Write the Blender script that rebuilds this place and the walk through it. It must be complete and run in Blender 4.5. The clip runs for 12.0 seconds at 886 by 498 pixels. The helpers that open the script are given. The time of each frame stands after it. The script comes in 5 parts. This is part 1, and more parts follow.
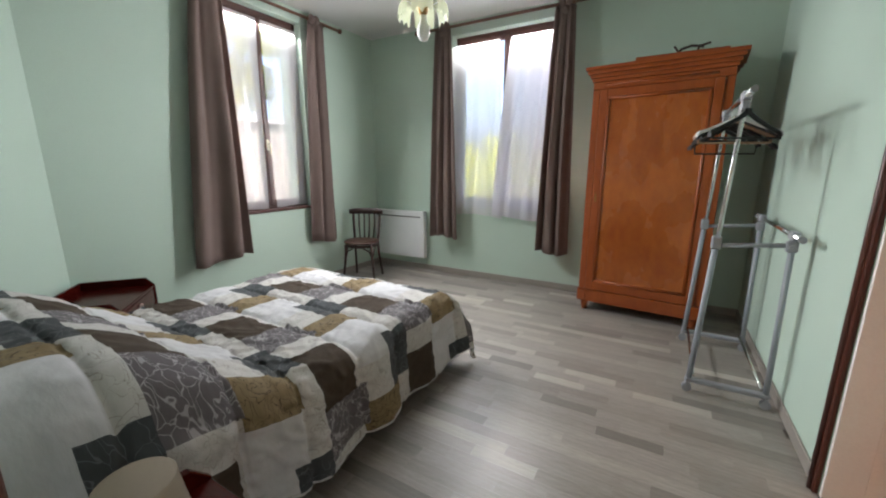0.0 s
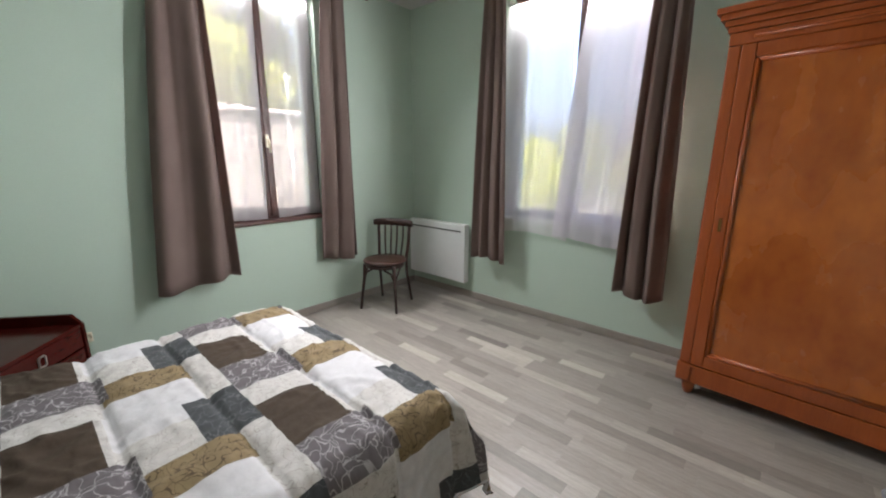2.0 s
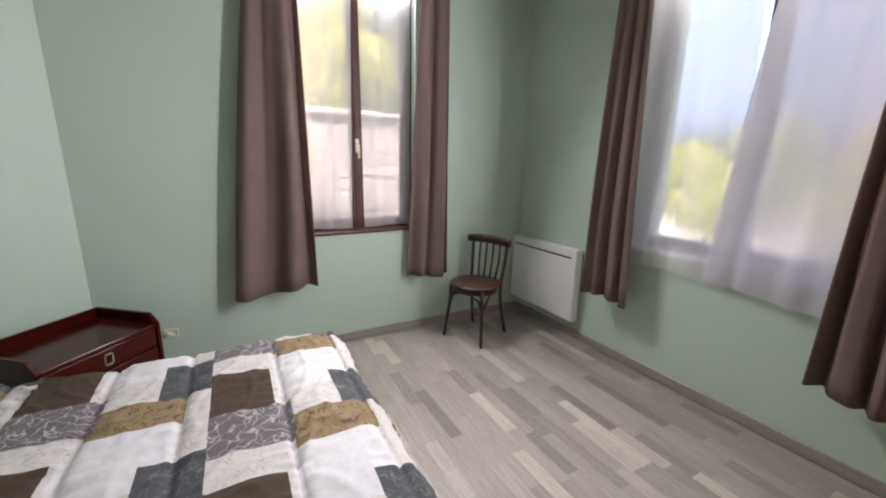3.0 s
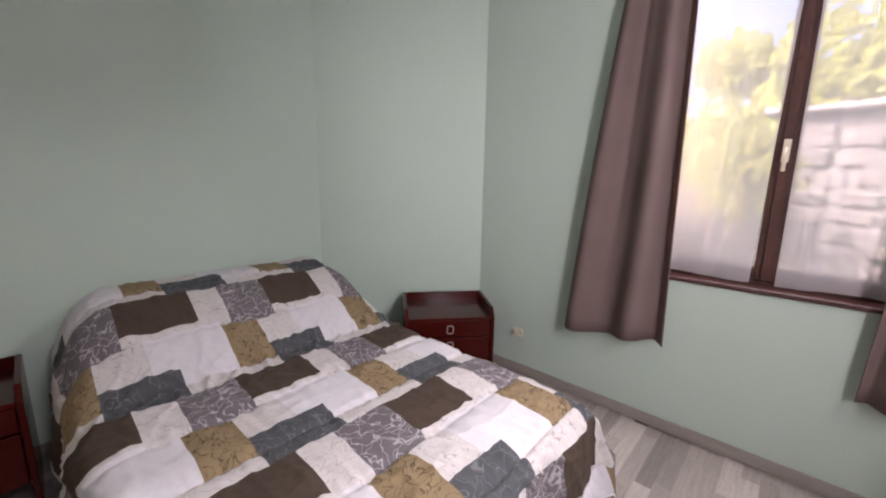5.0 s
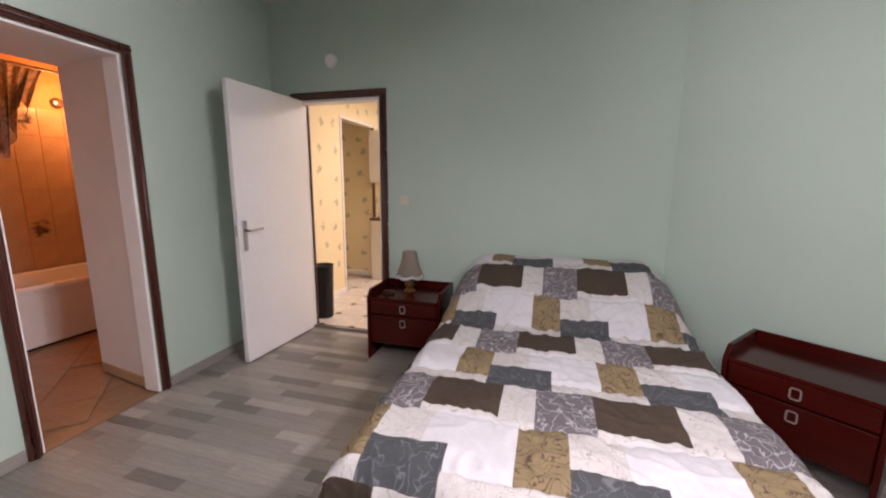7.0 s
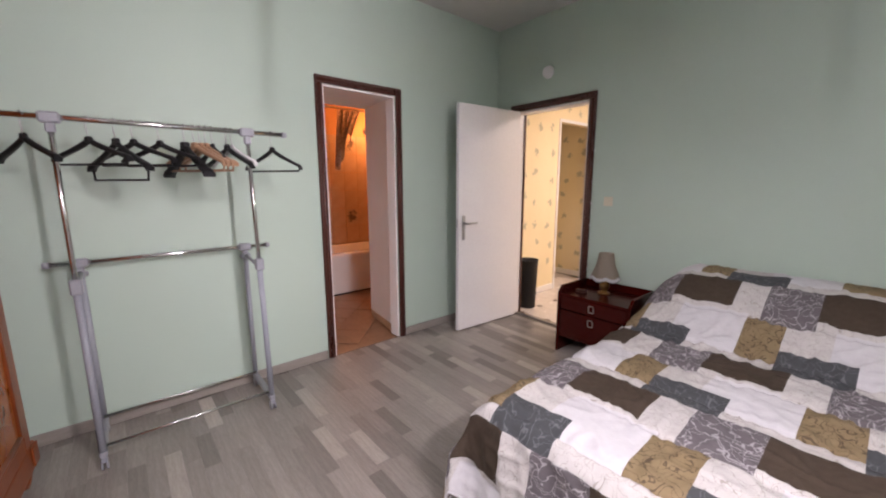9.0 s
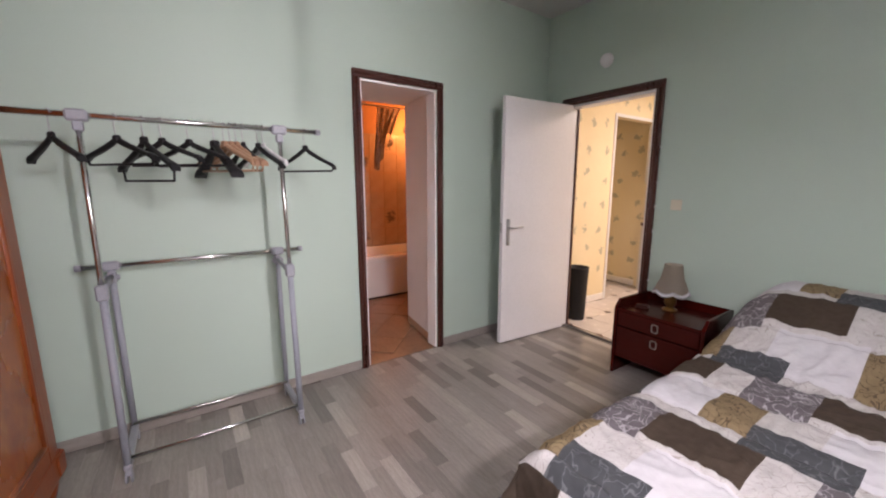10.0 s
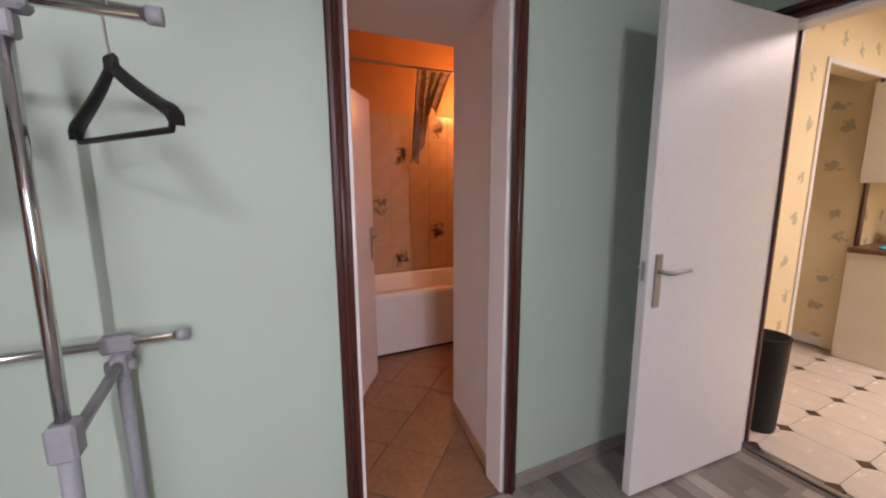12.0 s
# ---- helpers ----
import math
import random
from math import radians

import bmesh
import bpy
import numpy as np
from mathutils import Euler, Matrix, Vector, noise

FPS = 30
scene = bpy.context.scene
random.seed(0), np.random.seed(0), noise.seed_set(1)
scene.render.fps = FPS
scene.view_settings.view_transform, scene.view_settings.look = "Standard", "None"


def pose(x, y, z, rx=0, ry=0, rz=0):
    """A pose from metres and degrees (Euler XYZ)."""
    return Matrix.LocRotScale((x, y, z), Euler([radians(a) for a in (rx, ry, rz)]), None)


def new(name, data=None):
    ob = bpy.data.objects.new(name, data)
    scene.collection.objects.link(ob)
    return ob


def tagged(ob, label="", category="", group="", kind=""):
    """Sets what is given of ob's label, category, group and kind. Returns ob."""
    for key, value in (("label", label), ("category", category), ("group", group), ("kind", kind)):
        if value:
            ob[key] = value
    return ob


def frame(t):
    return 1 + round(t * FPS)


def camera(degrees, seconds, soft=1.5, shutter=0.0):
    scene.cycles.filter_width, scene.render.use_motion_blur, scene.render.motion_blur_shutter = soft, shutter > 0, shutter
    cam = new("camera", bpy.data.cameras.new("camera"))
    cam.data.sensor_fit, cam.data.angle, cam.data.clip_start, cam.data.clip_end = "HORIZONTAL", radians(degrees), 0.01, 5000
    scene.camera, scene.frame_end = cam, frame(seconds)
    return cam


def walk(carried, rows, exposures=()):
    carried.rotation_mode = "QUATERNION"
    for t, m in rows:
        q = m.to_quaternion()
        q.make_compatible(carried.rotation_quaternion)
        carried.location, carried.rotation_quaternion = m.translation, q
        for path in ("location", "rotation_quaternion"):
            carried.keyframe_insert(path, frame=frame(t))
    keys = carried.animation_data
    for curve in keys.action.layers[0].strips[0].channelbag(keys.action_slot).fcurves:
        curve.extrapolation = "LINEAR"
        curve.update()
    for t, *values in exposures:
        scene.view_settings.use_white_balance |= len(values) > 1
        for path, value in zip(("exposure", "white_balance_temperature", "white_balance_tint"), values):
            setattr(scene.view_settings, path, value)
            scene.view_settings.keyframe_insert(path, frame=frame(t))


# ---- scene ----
cam = camera(98.62, 12.0, soft=2.1)
# seconds, then eye x, y, z and the turn about x, y, z
PATH = [
    (0, (-0.663, -0.861, 1.304, 77.79, 0.14, 30.02)),
    (0.5, (-0.736, -0.655, 1.310, 77.50, -0.14, 30.90)),
    (1, (-0.817, -0.404, 1.332, 77.51, -0.02, 31.97)),
    (1.5, (-0.877, -0.101, 1.337, 77.57, -0.14, 34.92)),
    (2, (-0.957, 0.205, 1.367, 76.96, -0.16, 41.54)),
    (2.5, (-1.073, 0.503, 1.396, 77.05, -0.67, 49.95)),
    (4.5, (-1.615, 1.546, 1.388, 78.93, -0.73, 112.74)),
    (5, (-1.771, 1.702, 1.374, 79.48, -0.81, 132.93)),
    (5.5, (-1.930, 1.801, 1.378, 79.59, -0.75, 150.75)),
    (6, (-2.100, 1.915, 1.371, 80.10, -0.36, 168.90)),
    (6.5, (-2.239, 2.012, 1.329, 80.39, -0.36, 183.71)),
    (7, (-2.378, 2.137, 1.347, 80.38, -0.41, 195.38)),
    (7.5, (-2.548, 2.207, 1.350, 80.34, -0.08, 206.27)),
    (9.5, (-2.748, 2.216, 1.361, 80.30, 0.03, 233.42)),
    (10, (-2.546, 2.085, 1.365, 80.29, 0.01, 235.55)),
    (10.5, (-2.250, 1.932, 1.367, 80.36, -0.12, 238.38)),
    (11, (-1.952, 1.715, 1.343, 80.51, -0.18, 240.05)),
    (11.5, (-1.580, 1.482, 1.332, 80.72, 0.12, 241.55)),
    (12, (-1.241, 1.281, 1.342, 80.78, 0.24, 244.50)),
]
EXPOSURE = [(0.0, 3.08, 6250, 10), (2.5, 2.99, 6400, 15), (4.5, 2.80, 6520, 28), (5.5, 2.93, 6520, 30), (6.6, 2.88, 6550, 28), (9.5, 2.97, 6520, 28), (11.2, 2.97, 6440, 28), (12.0, 2.70, 6400, 28)]
walk(cam, [(t, pose(*p)) for t, p in PATH], EXPOSURE)
HALL_W, BATH_W = 8.3, 3.0
NORTH_W, WEST_W = 3.2, 4.6
NORTH_SIDE_W, WEST_SIDE_W = 4.2, 2.9

# ---- world, sun, lamps ----
world = bpy.data.worlds.new("sky")
scene.world = world
world.use_nodes = True
wn = world.node_tree
sky = wn.nodes.new("ShaderNodeTexSky")
sky.sky_type = 'NISHITA'
sky.sun_disc = False
sky.sun_elevation, sky.sun_rotation = radians(48), radians(150)
sky.air_density, sky.dust_density = 0.5, 8.0
wn.nodes["Background"].inputs["Strength"].default_value = 0.15
wn.links.new(sky.outputs["Color"], wn.nodes["Background"].inputs["Color"])

sun = new("sun", bpy.data.lights.new("sun", 'SUN'))
sun.data.energy, sun.data.angle, sun.data.color = 2.0, radians(1.0), (1.0, 0.95, 0.87)
SUN_TO = Vector((-math.sin(radians(150)) * math.cos(radians(48)), -math.cos(radians(150)) * math.cos(radians(48)), -math.sin(radians(48))))
sun.matrix_world = Matrix.Translation((0, 0, 8)) @ SUN_TO.to_track_quat("-Z", "Y").to_matrix().to_4x4()


def lamp(name, kind, m, watts, color, size):
    d = bpy.data.lights.new(name, kind)
    d.energy, d.color = watts, color
    if kind == 'AREA':
        d.size = size
    else:
        d.shadow_soft_size = size
    ob = new(name, d)
    ob.matrix_world = m
    return ob


# fill light added under the hall ceiling to brighten hall and kitchen; no fitting seen
lamp("hall_fill_light", 'AREA', pose(-1.55, -2.55, 2.52), HALL_W, (1.0, 0.91, 0.78), 1.1)
# the sky's light, falling in through the upper part of each window's opening


def sky_strip(name, m, watts, size_x, size_y, spread=110):
    ob = lamp(name, 'AREA', m, watts, (1.0, 0.985, 0.97), size_x)
    ob.data.shape, ob.data.size_y, ob.data.spread = 'RECTANGLE', size_y, radians(spread)
    return ob


sky_strip("north_window_lamp", pose(-2.25, 3.172, 2.63, -40), NORTH_W, 1.1, 0.19, 100)
sky_strip("west_window_lamp", pose(-4.045, 1.63, 2.64, -42, 0, 90), WEST_W, 0.82, 0.19)
# the same light from the sides of the openings, beside the curtains' edges
sky_strip("north_window_side_lamp", pose(-1.715, 3.105, 1.78, -89, 0, -32), NORTH_SIDE_W, 0.05, 1.55)
sky_strip("west_window_side_lamp", pose(-4.040, 1.268, 1.84, -89, 0, 84), WEST_SIDE_W, 0.05, 1.5, 90)
lamp("bath_lamp", 'POINT', pose(1.95, -0.62, 2.12), BATH_W, (1.0, 0.43, 0.13), 0.06)

# ---- materials ----


def mat(name, a, b=None, rough=0.6, metal=0.0, scale=6.0, fine=90.0, bump=0.15, stretch=(1, 1, 1), spec=0.5, mix=0.5, coat=0.0, coords="Object"):
    """Two base colours mixed by a broad and a fine noise, with a fine relief."""
    m = bpy.data.materials.new(name)
    m.use_nodes = True
    t = m.node_tree
    bs = t.nodes["Principled BSDF"]
    bs.inputs["Metallic"].default_value = metal
    bs.inputs["Specular IOR Level"].default_value = spec
    bs.inputs["Coat Weight"].default_value = coat
    co = t.nodes.new("ShaderNodeTexCoord")
    mp = t.nodes.new("ShaderNodeMapping")
    mp.inputs["Scale"].default_value = stretch
    t.links.new(co.outputs[coords], mp.inputs["Vector"])
    n1, n2 = t.nodes.new("ShaderNodeTexNoise"), t.nodes.new("ShaderNodeTexNoise")
    n1.inputs["Scale"].default_value, n2.inputs["Scale"].default_value = scale, fine
    n1.inputs["Detail"].default_value, n2.inputs["Detail"].default_value = 5, 3
    for n in (n1, n2):
        t.links.new(mp.outputs["Vector"], n.inputs["Vector"])
    ad = t.nodes.new("ShaderNodeMath")
    ad.operation = 'MULTIPLY_ADD'
    ad.inputs[1].default_value = mix
    sc = t.nodes.new("ShaderNodeMath")
    sc.operation = 'MULTIPLY'
    sc.inputs[1].default_value = 1 - mix
    t.links.new(n1.outputs["Fac"], sc.inputs[0])
    t.links.new(n2.outputs["Fac"], ad.inputs[0])
    t.links.new(sc.outputs[0], ad.inputs[2])
    rp = t.nodes.new("ShaderNodeValToRGB")
    rp.color_ramp.elements[0].position, rp.color_ramp.elements[1].position = 0.35, 0.65
    b = b or tuple(min(1, c * 1.12) for c in a)
    rp.color_ramp.elements[0].color, rp.color_ramp.elements[1].color = (*a, 1), (*b, 1)
    t.links.new(ad.outputs[0], rp.inputs["Fac"])
    t.links.new(rp.outputs["Color"], bs.inputs["Base Color"])
    rr = t.nodes.new("ShaderNodeMapRange")
    rr.inputs["To Min"].default_value, rr.inputs["To Max"].default_value = max(0.02, rough - 0.08), min(1, rough + 0.08)
    t.links.new(n1.outputs["Fac"], rr.inputs["Value"])
    t.links.new(rr.outputs["Result"], bs.inputs["Roughness"])
    if bump:
        bp = t.nodes.new("ShaderNodeBump")
        bp.inputs["Strength"].default_value, bp.inputs["Distance"].default_value = bump, 0.004
        t.links.new(n2.outputs["Fac"], bp.inputs["Height"])
        t.links.new(bp.outputs["Normal"], bs.inputs["Normal"])
    return m


def nodes_of(m):
    return m.node_tree.nodes, m.node_tree.links, m.node_tree.nodes["Principled BSDF"]


def scribbled(name, base, line, scale, thin=0.03, rough=0.85):
    """Cloth with winding printed lines over it."""
    m = mat(name, base, tuple(c * 1.15 for c in base), rough=rough, scale=8, fine=46, bump=0.4, coords="UV", spec=0.2)
    nd, lk, bs = nodes_of(m)
    co = nd.new("ShaderNodeTexCoord")
    ns = nd.new("ShaderNodeTexNoise")
    ns.inputs["Scale"].default_value = 13
    lk.new(co.outputs["UV"], ns.inputs["Vector"])
    vm = nd.new("ShaderNodeVectorMath")
    vm.operation = 'MULTIPLY_ADD'
    vm.inputs[1].default_value = (0.16, 0.16, 0)
    lk.new(ns.outputs["Color"], vm.inputs[0])
    lk.new(co.outputs["UV"], vm.inputs[2])
    vo = nd.new("ShaderNodeTexVoronoi")
    vo.feature = 'DISTANCE_TO_EDGE'
    vo.inputs["Scale"].default_value = scale
    lk.new(vm.outputs["Vector"], vo.inputs["Vector"])
    lt = nd.new("ShaderNodeMapRange")
    lt.inputs["From Min"].default_value, lt.inputs["From Max"].default_value = thin, thin * 2
    lt.inputs["To Min"].default_value, lt.inputs["To Max"].default_value = 1, 0
    lk.new(vo.outputs["Distance"], lt.inputs["Value"])
    mx = nd.new("ShaderNodeMix")
    mx.data_type = 'RGBA'
    lk.new(lt.outputs["Result"], mx.inputs["Factor"])
    old = bs.inputs["Base Color"].links[0].from_socket
    lk.new(old, mx.inputs["A"])
    mx.inputs["B"].default_value = (*line, 1)
    lk.new(mx.outputs["Result"], bs.inputs["Base Color"])
    return m


def sheer(name, color, clear, rough=0.9):
    """Thin voile: partly clear, partly scattering light through."""
    m = mat(name, color, rough=rough, scale=3, fine=300, bump=0.05)
    return let_through(m, color, 0.55, clear)


def let_through(m, color, share, clear):
    """Make a cloth thin: some light scatters through, some passes straight."""
    nd, lk, bs = nodes_of(m)
    tl, tr = nd.new("ShaderNodeBsdfTranslucent"), nd.new("ShaderNodeBsdfTransparent")
    tl.inputs["Color"].default_value = (*color, 1)
    m1, m2 = nd.new("ShaderNodeMixShader"), nd.new("ShaderNodeMixShader")
    m1.inputs[0].default_value, m2.inputs[0].default_value = share, clear
    lk.new(bs.outputs[0], m1.inputs[1])
    lk.new(tl.outputs[0], m1.inputs[2])
    lk.new(m1.outputs[0], m2.inputs[1])
    lk.new(tr.outputs[0], m2.inputs[2])
    lk.new(m2.outputs[0], nd["Material Output"].inputs["Surface"])
    return m


def strip_tint(m, source):
    """Shift the tone of each plank, by object or by island."""
    nd, lk, bs = nodes_of(m)
    if source == "object":
        out = nd.new("ShaderNodeObjectInfo").outputs["Random"]
    else:
        out = nd.new("ShaderNodeNewGeometry").outputs["Random Per Island"]
    rp = nd.new("ShaderNodeValToRGB")
    cr = rp.color_ramp
    cr.elements[0].position, cr.elements[0].color = 0.0, (*PLANK_DARK, 1)
    cr.elements[1].position, cr.elements[1].color = 1.0, (*PLANK_LIGHT, 1)
    for pos, f in ((0.22, 0.88), (0.80, 1.06)):
        e = cr.elements.new(pos)
        e.color = (*[c * f for c in PLANK_MID], 1)
    lk.new(out, rp.inputs["Fac"])
    mx = nd.new("ShaderNodeMix")
    mx.data_type, mx.blend_type = 'RGBA', 'MULTIPLY'
    mx.inputs["Factor"].default_value = 1.0
    lk.new(rp.outputs["Color"], mx.inputs["A"])
    old = bs.inputs["Base Color"].links[0].from_socket
    lk.new(old, mx.inputs["B"])
    lk.new(mx.outputs["Result"], bs.inputs["Base Color"])
    return m


PLANK_DARK, PLANK_MID, PLANK_LIGHT = (0.172, 0.156, 0.142), (0.30, 0.273, 0.248), (0.46, 0.422, 0.382)
M_WALL = mat("mint_paint", (0.428, 0.533, 0.458), (0.458, 0.565, 0.488), rough=0.55, scale=1.2, fine=220, bump=0.12, spec=0.35)
M_CEIL = mat("ceiling_paint", (0.58, 0.575, 0.56), (0.63, 0.625, 0.61), rough=0.8, scale=1.5, fine=180, bump=0.15)
M_WHITE = mat("white_gloss_paint", (0.74, 0.73, 0.74), (0.79, 0.78, 0.79), rough=0.35, scale=2, fine=60, bump=0.05)
M_REVEAL = mat("white_plaster", (0.80, 0.765, 0.74), (0.85, 0.825, 0.80), rough=0.8, scale=4, fine=120, bump=0.3)
M_BROWN = mat("brown_varnished_wood", (0.05, 0.014, 0.009), (0.085, 0.025, 0.016), rough=0.3, scale=5, fine=60, bump=0.1, stretch=(6, 6, 0.6))
M_WIN = mat("dark_window_wood", (0.045, 0.016, 0.012), (0.08, 0.03, 0.022), rough=0.4, scale=5, fine=60, bump=0.1)
M_MAHOG = mat("red_mahogany_veneer", (0.036, 0.0026, 0.0016), (0.052, 0.0046, 0.0028), rough=0.2, scale=3, fine=30, bump=0.03, stretch=(0.7, 5, 5), spec=0.26)
M_WARD = mat("honey_wood", (0.225, 0.043, 0.0065), (0.32, 0.072, 0.012), rough=0.33, scale=2.2, fine=26, bump=0.06, stretch=(5, 5, 0.5), coat=0.2, mix=0.45)
M_WARDP = mat("honey_wood_panel", (0.25, 0.052, 0.008), (0.42, 0.118, 0.020), rough=0.27, scale=2.6, fine=9, bump=0.03, stretch=(1.6, 1.6, 0.9), coat=0.25, mix=0.45)
M_CHAIR = mat("dark_stained_beech", (0.022, 0.010, 0.008), (0.05, 0.022, 0.016), rough=0.35, scale=6, fine=60, bump=0.08)
M_SEAT = mat("worn_seat_wood", (0.036, 0.015, 0.011), (0.065, 0.028, 0.019), rough=0.35, scale=5, fine=50, bump=0.06)
M_CHROME = mat("chrome", (0.62, 0.61, 0.60), (0.70, 0.69, 0.68), rough=0.16, metal=1.0, bump=0.0)
M_STEEL = mat("brushed_steel", (0.42, 0.42, 0.43), (0.52, 0.52, 0.53), rough=0.35, metal=1.0, bump=0.02)
M_GREY = mat("grey_plastic", (0.27, 0.28, 0.31), (0.32, 0.33, 0.36), rough=0.45, bump=0.05)
M_GREYTUBE = mat("grey_painted_tube", (0.27, 0.29, 0.33), (0.32, 0.34, 0.38), rough=0.5, metal=0.0, bump=0.02)
M_BLACK = mat("black_plastic", (0.008, 0.008, 0.009), (0.014, 0.014, 0.015), rough=0.5, bump=0.05, spec=0.3)
M_TANH = mat("tan_plastic", (0.30, 0.17, 0.10), (0.38, 0.22, 0.13), rough=0.4, bump=0.05)
M_CLEAR = mat("pale_plastic", (0.60, 0.60, 0.60), (0.70, 0.70, 0.70), rough=0.25, bump=0.0)
M_CURT = let_through(mat("taupe_curtain_cloth", (0.160, 0.116, 0.104), (0.198, 0.147, 0.132), rough=0.85, scale=5, fine=350, bump=0.3, spec=0.2), (0.20, 0.13, 0.115), 0.12, 0.0)
M_VOILE = sheer("white_voile", (0.90, 0.89, 0.93), 0.40)
M_VOILEB = sheer("white_voile_long", (0.91, 0.90, 0.91), 0.36)
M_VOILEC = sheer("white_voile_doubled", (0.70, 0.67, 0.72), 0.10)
M_HEAT = mat("heater_enamel", (0.70, 0.71, 0.72), (0.74, 0.75, 0.76), rough=0.4, bump=0.03)
M_SLOT = mat("heater_slot", (0.02, 0.02, 0.022), (0.03, 0.03, 0.032), rough=0.6)
M_BASEB = mat("grey_skirting", (0.24, 0.215, 0.19), (0.31, 0.28, 0.25), rough=0.45, scale=4, fine=40, bump=0.08, stretch=(1, 1, 8))
M_IVORY = mat("ivory_plastic", (0.60, 0.55, 0.42), (0.66, 0.61, 0.48), rough=0.4, bump=0.02)
M_BRASS = mat("aged_brass", (0.24, 0.14, 0.05), (0.34, 0.21, 0.08), rough=0.3, metal=1.0, bump=0.05)
M_SHADE = sheer("beige_pleated_cloth", (0.38, 0.33, 0.27), 0.02)
M_PETAL = sheer("pale_green_glass", (0.75, 0.80, 0.55), 0.5, rough=0.2)
M_BULB = mat("frosted_bulb", (0.85, 0.85, 0.83), rough=0.3, bump=0)
M_ROD = mat("brown_rod_wood", (0.09, 0.035, 0.018), (0.14, 0.06, 0.03), rough=0.35, bump=0.05)
M_PULL = mat("pewter_pull", (0.27, 0.23, 0.20), (0.34, 0.30, 0.26), rough=0.42, metal=0.6, bump=0.02)
M_FLOOR = mat("subfloor", (0.13, 0.115, 0.10), rough=0.8)
M_PLANK = strip_tint(mat("grey_oak_laminate", (0.70, 0.69, 0.68), (1.06, 1.05, 1.04), rough=0.37, scale=7, fine=34, bump=0.05, stretch=(0.8, 9, 1), spec=0.5), "object")
M_PLANKJ = strip_tint(mat("grey_oak_laminate_rest", (0.70, 0.69, 0.68), (1.06, 1.05, 1.04), rough=0.37, scale=7, fine=34, bump=0.05, stretch=(0.8, 9, 1), spec=0.5), "island")
M_D_BROWN = mat("duvet_brown", (0.050, 0.036, 0.026), (0.064, 0.047, 0.034), rough=0.9, scale=6, fine=42, bump=0.5, coords="UV", spec=0.2)
M_D_WHITE = mat("duvet_white", (0.50, 0.495, 0.51), (0.55, 0.545, 0.56), rough=0.85, scale=6, fine=42, bump=0.5, coords="UV", spec=0.2)
M_D_PURP = scribbled("duvet_mauve_print", (0.115, 0.104, 0.110), (0.33, 0.315, 0.325), 24, 0.022)
M_D_TAN = scribbled("duvet_tan_print", (0.20, 0.148, 0.082), (0.09, 0.066, 0.04), 27, 0.018)
M_D_SLATE = scribbled("duvet_slate_print", (0.056, 0.060, 0.064), (0.12, 0.13, 0.135), 20, 0.014)
M_D_CREAM = scribbled("duvet_cream_print", (0.45, 0.435, 0.42), (0.31, 0.285, 0.26), 28, 0.010)
M_SHOWER = let_through(scribbled("shower_curtain_print", (0.62, 0.54, 0.47), (0.16, 0.12, 0.10), 13, 0.05), (0.70, 0.62, 0.55), 0.5, 0.2)
M_MATT = mat("mattress_cloth", (0.50, 0.48, 0.45), rough=0.9)
M_TUB = mat("bath_enamel", (0.74, 0.72, 0.69), (0.78, 0.76, 0.73), rough=0.18, bump=0.0)
M_CAB = mat("cream_laminate", (0.66, 0.60, 0.50), (0.70, 0.64, 0.54), rough=0.4, bump=0.03)
M_TOP = mat("brown_worktop", (0.11, 0.055, 0.032), (0.17, 0.09, 0.05), rough=0.4, scale=20, bump=0.03)
M_BLUE = mat("blue_cloth", (0.03, 0.36, 0.48), (0.06, 0.46, 0.60), rough=0.9, bump=0.3)
M_HTILE = mat("cream_floor_tile", (0.64, 0.57, 0.51), (0.73, 0.66, 0.60), rough=0.25, scale=9, fine=50, bump=0.02)
M_INSERT = mat("dark_tile_insert", (0.075, 0.045, 0.032), (0.11, 0.07, 0.05), rough=0.3, bump=0.03)
M_GROUT = mat("grout", (0.50, 0.445, 0.395), rough=0.9)
M_BTILE = mat("terracotta_bath_tile", (0.235, 0.125, 0.065), (0.34, 0.195, 0.11), rough=0.35, scale=7, fine=30, bump=0.04)
M_BPAINT = mat("orange_bath_paint", (0.52, 0.24, 0.08), (0.58, 0.28, 0.10), rough=0.6, bump=0.05)
M_WTILE = mat("beige_wall_tile", (0.46, 0.30, 0.18), (0.54, 0.37, 0.23), rough=0.22, scale=5, bump=0.02)
M_TILEMARK = mat("printed_leaf_motif", (0.22, 0.14, 0.09), (0.30, 0.19, 0.12), rough=0.4)
M_STONE = mat("rubble_stone", (0.20, 0.175, 0.165), (0.31, 0.275, 0.255), rough=0.9, scale=5, fine=40, bump=0.6)
M_MORTAR = mat("old_mortar", (0.24, 0.215, 0.20), (0.30, 0.27, 0.25), rough=0.95, bump=0.6)
M_GRASS = mat("grass", (0.06, 0.075, 0.035), (0.09, 0.105, 0.05), rough=0.95, scale=3, bump=0.5)
M_LEAF = sheer("leaf_green", (0.36, 0.38, 0.075), 0.05, rough=0.6)
M_BARK = mat("bark", (0.08, 0.06, 0.045), (0.13, 0.10, 0.075), rough=0.9, bump=0.6)
M_RENDER = mat("pale_render", (0.66, 0.65, 0.63), (0.74, 0.73, 0.71), rough=0.9, bump=0.3)


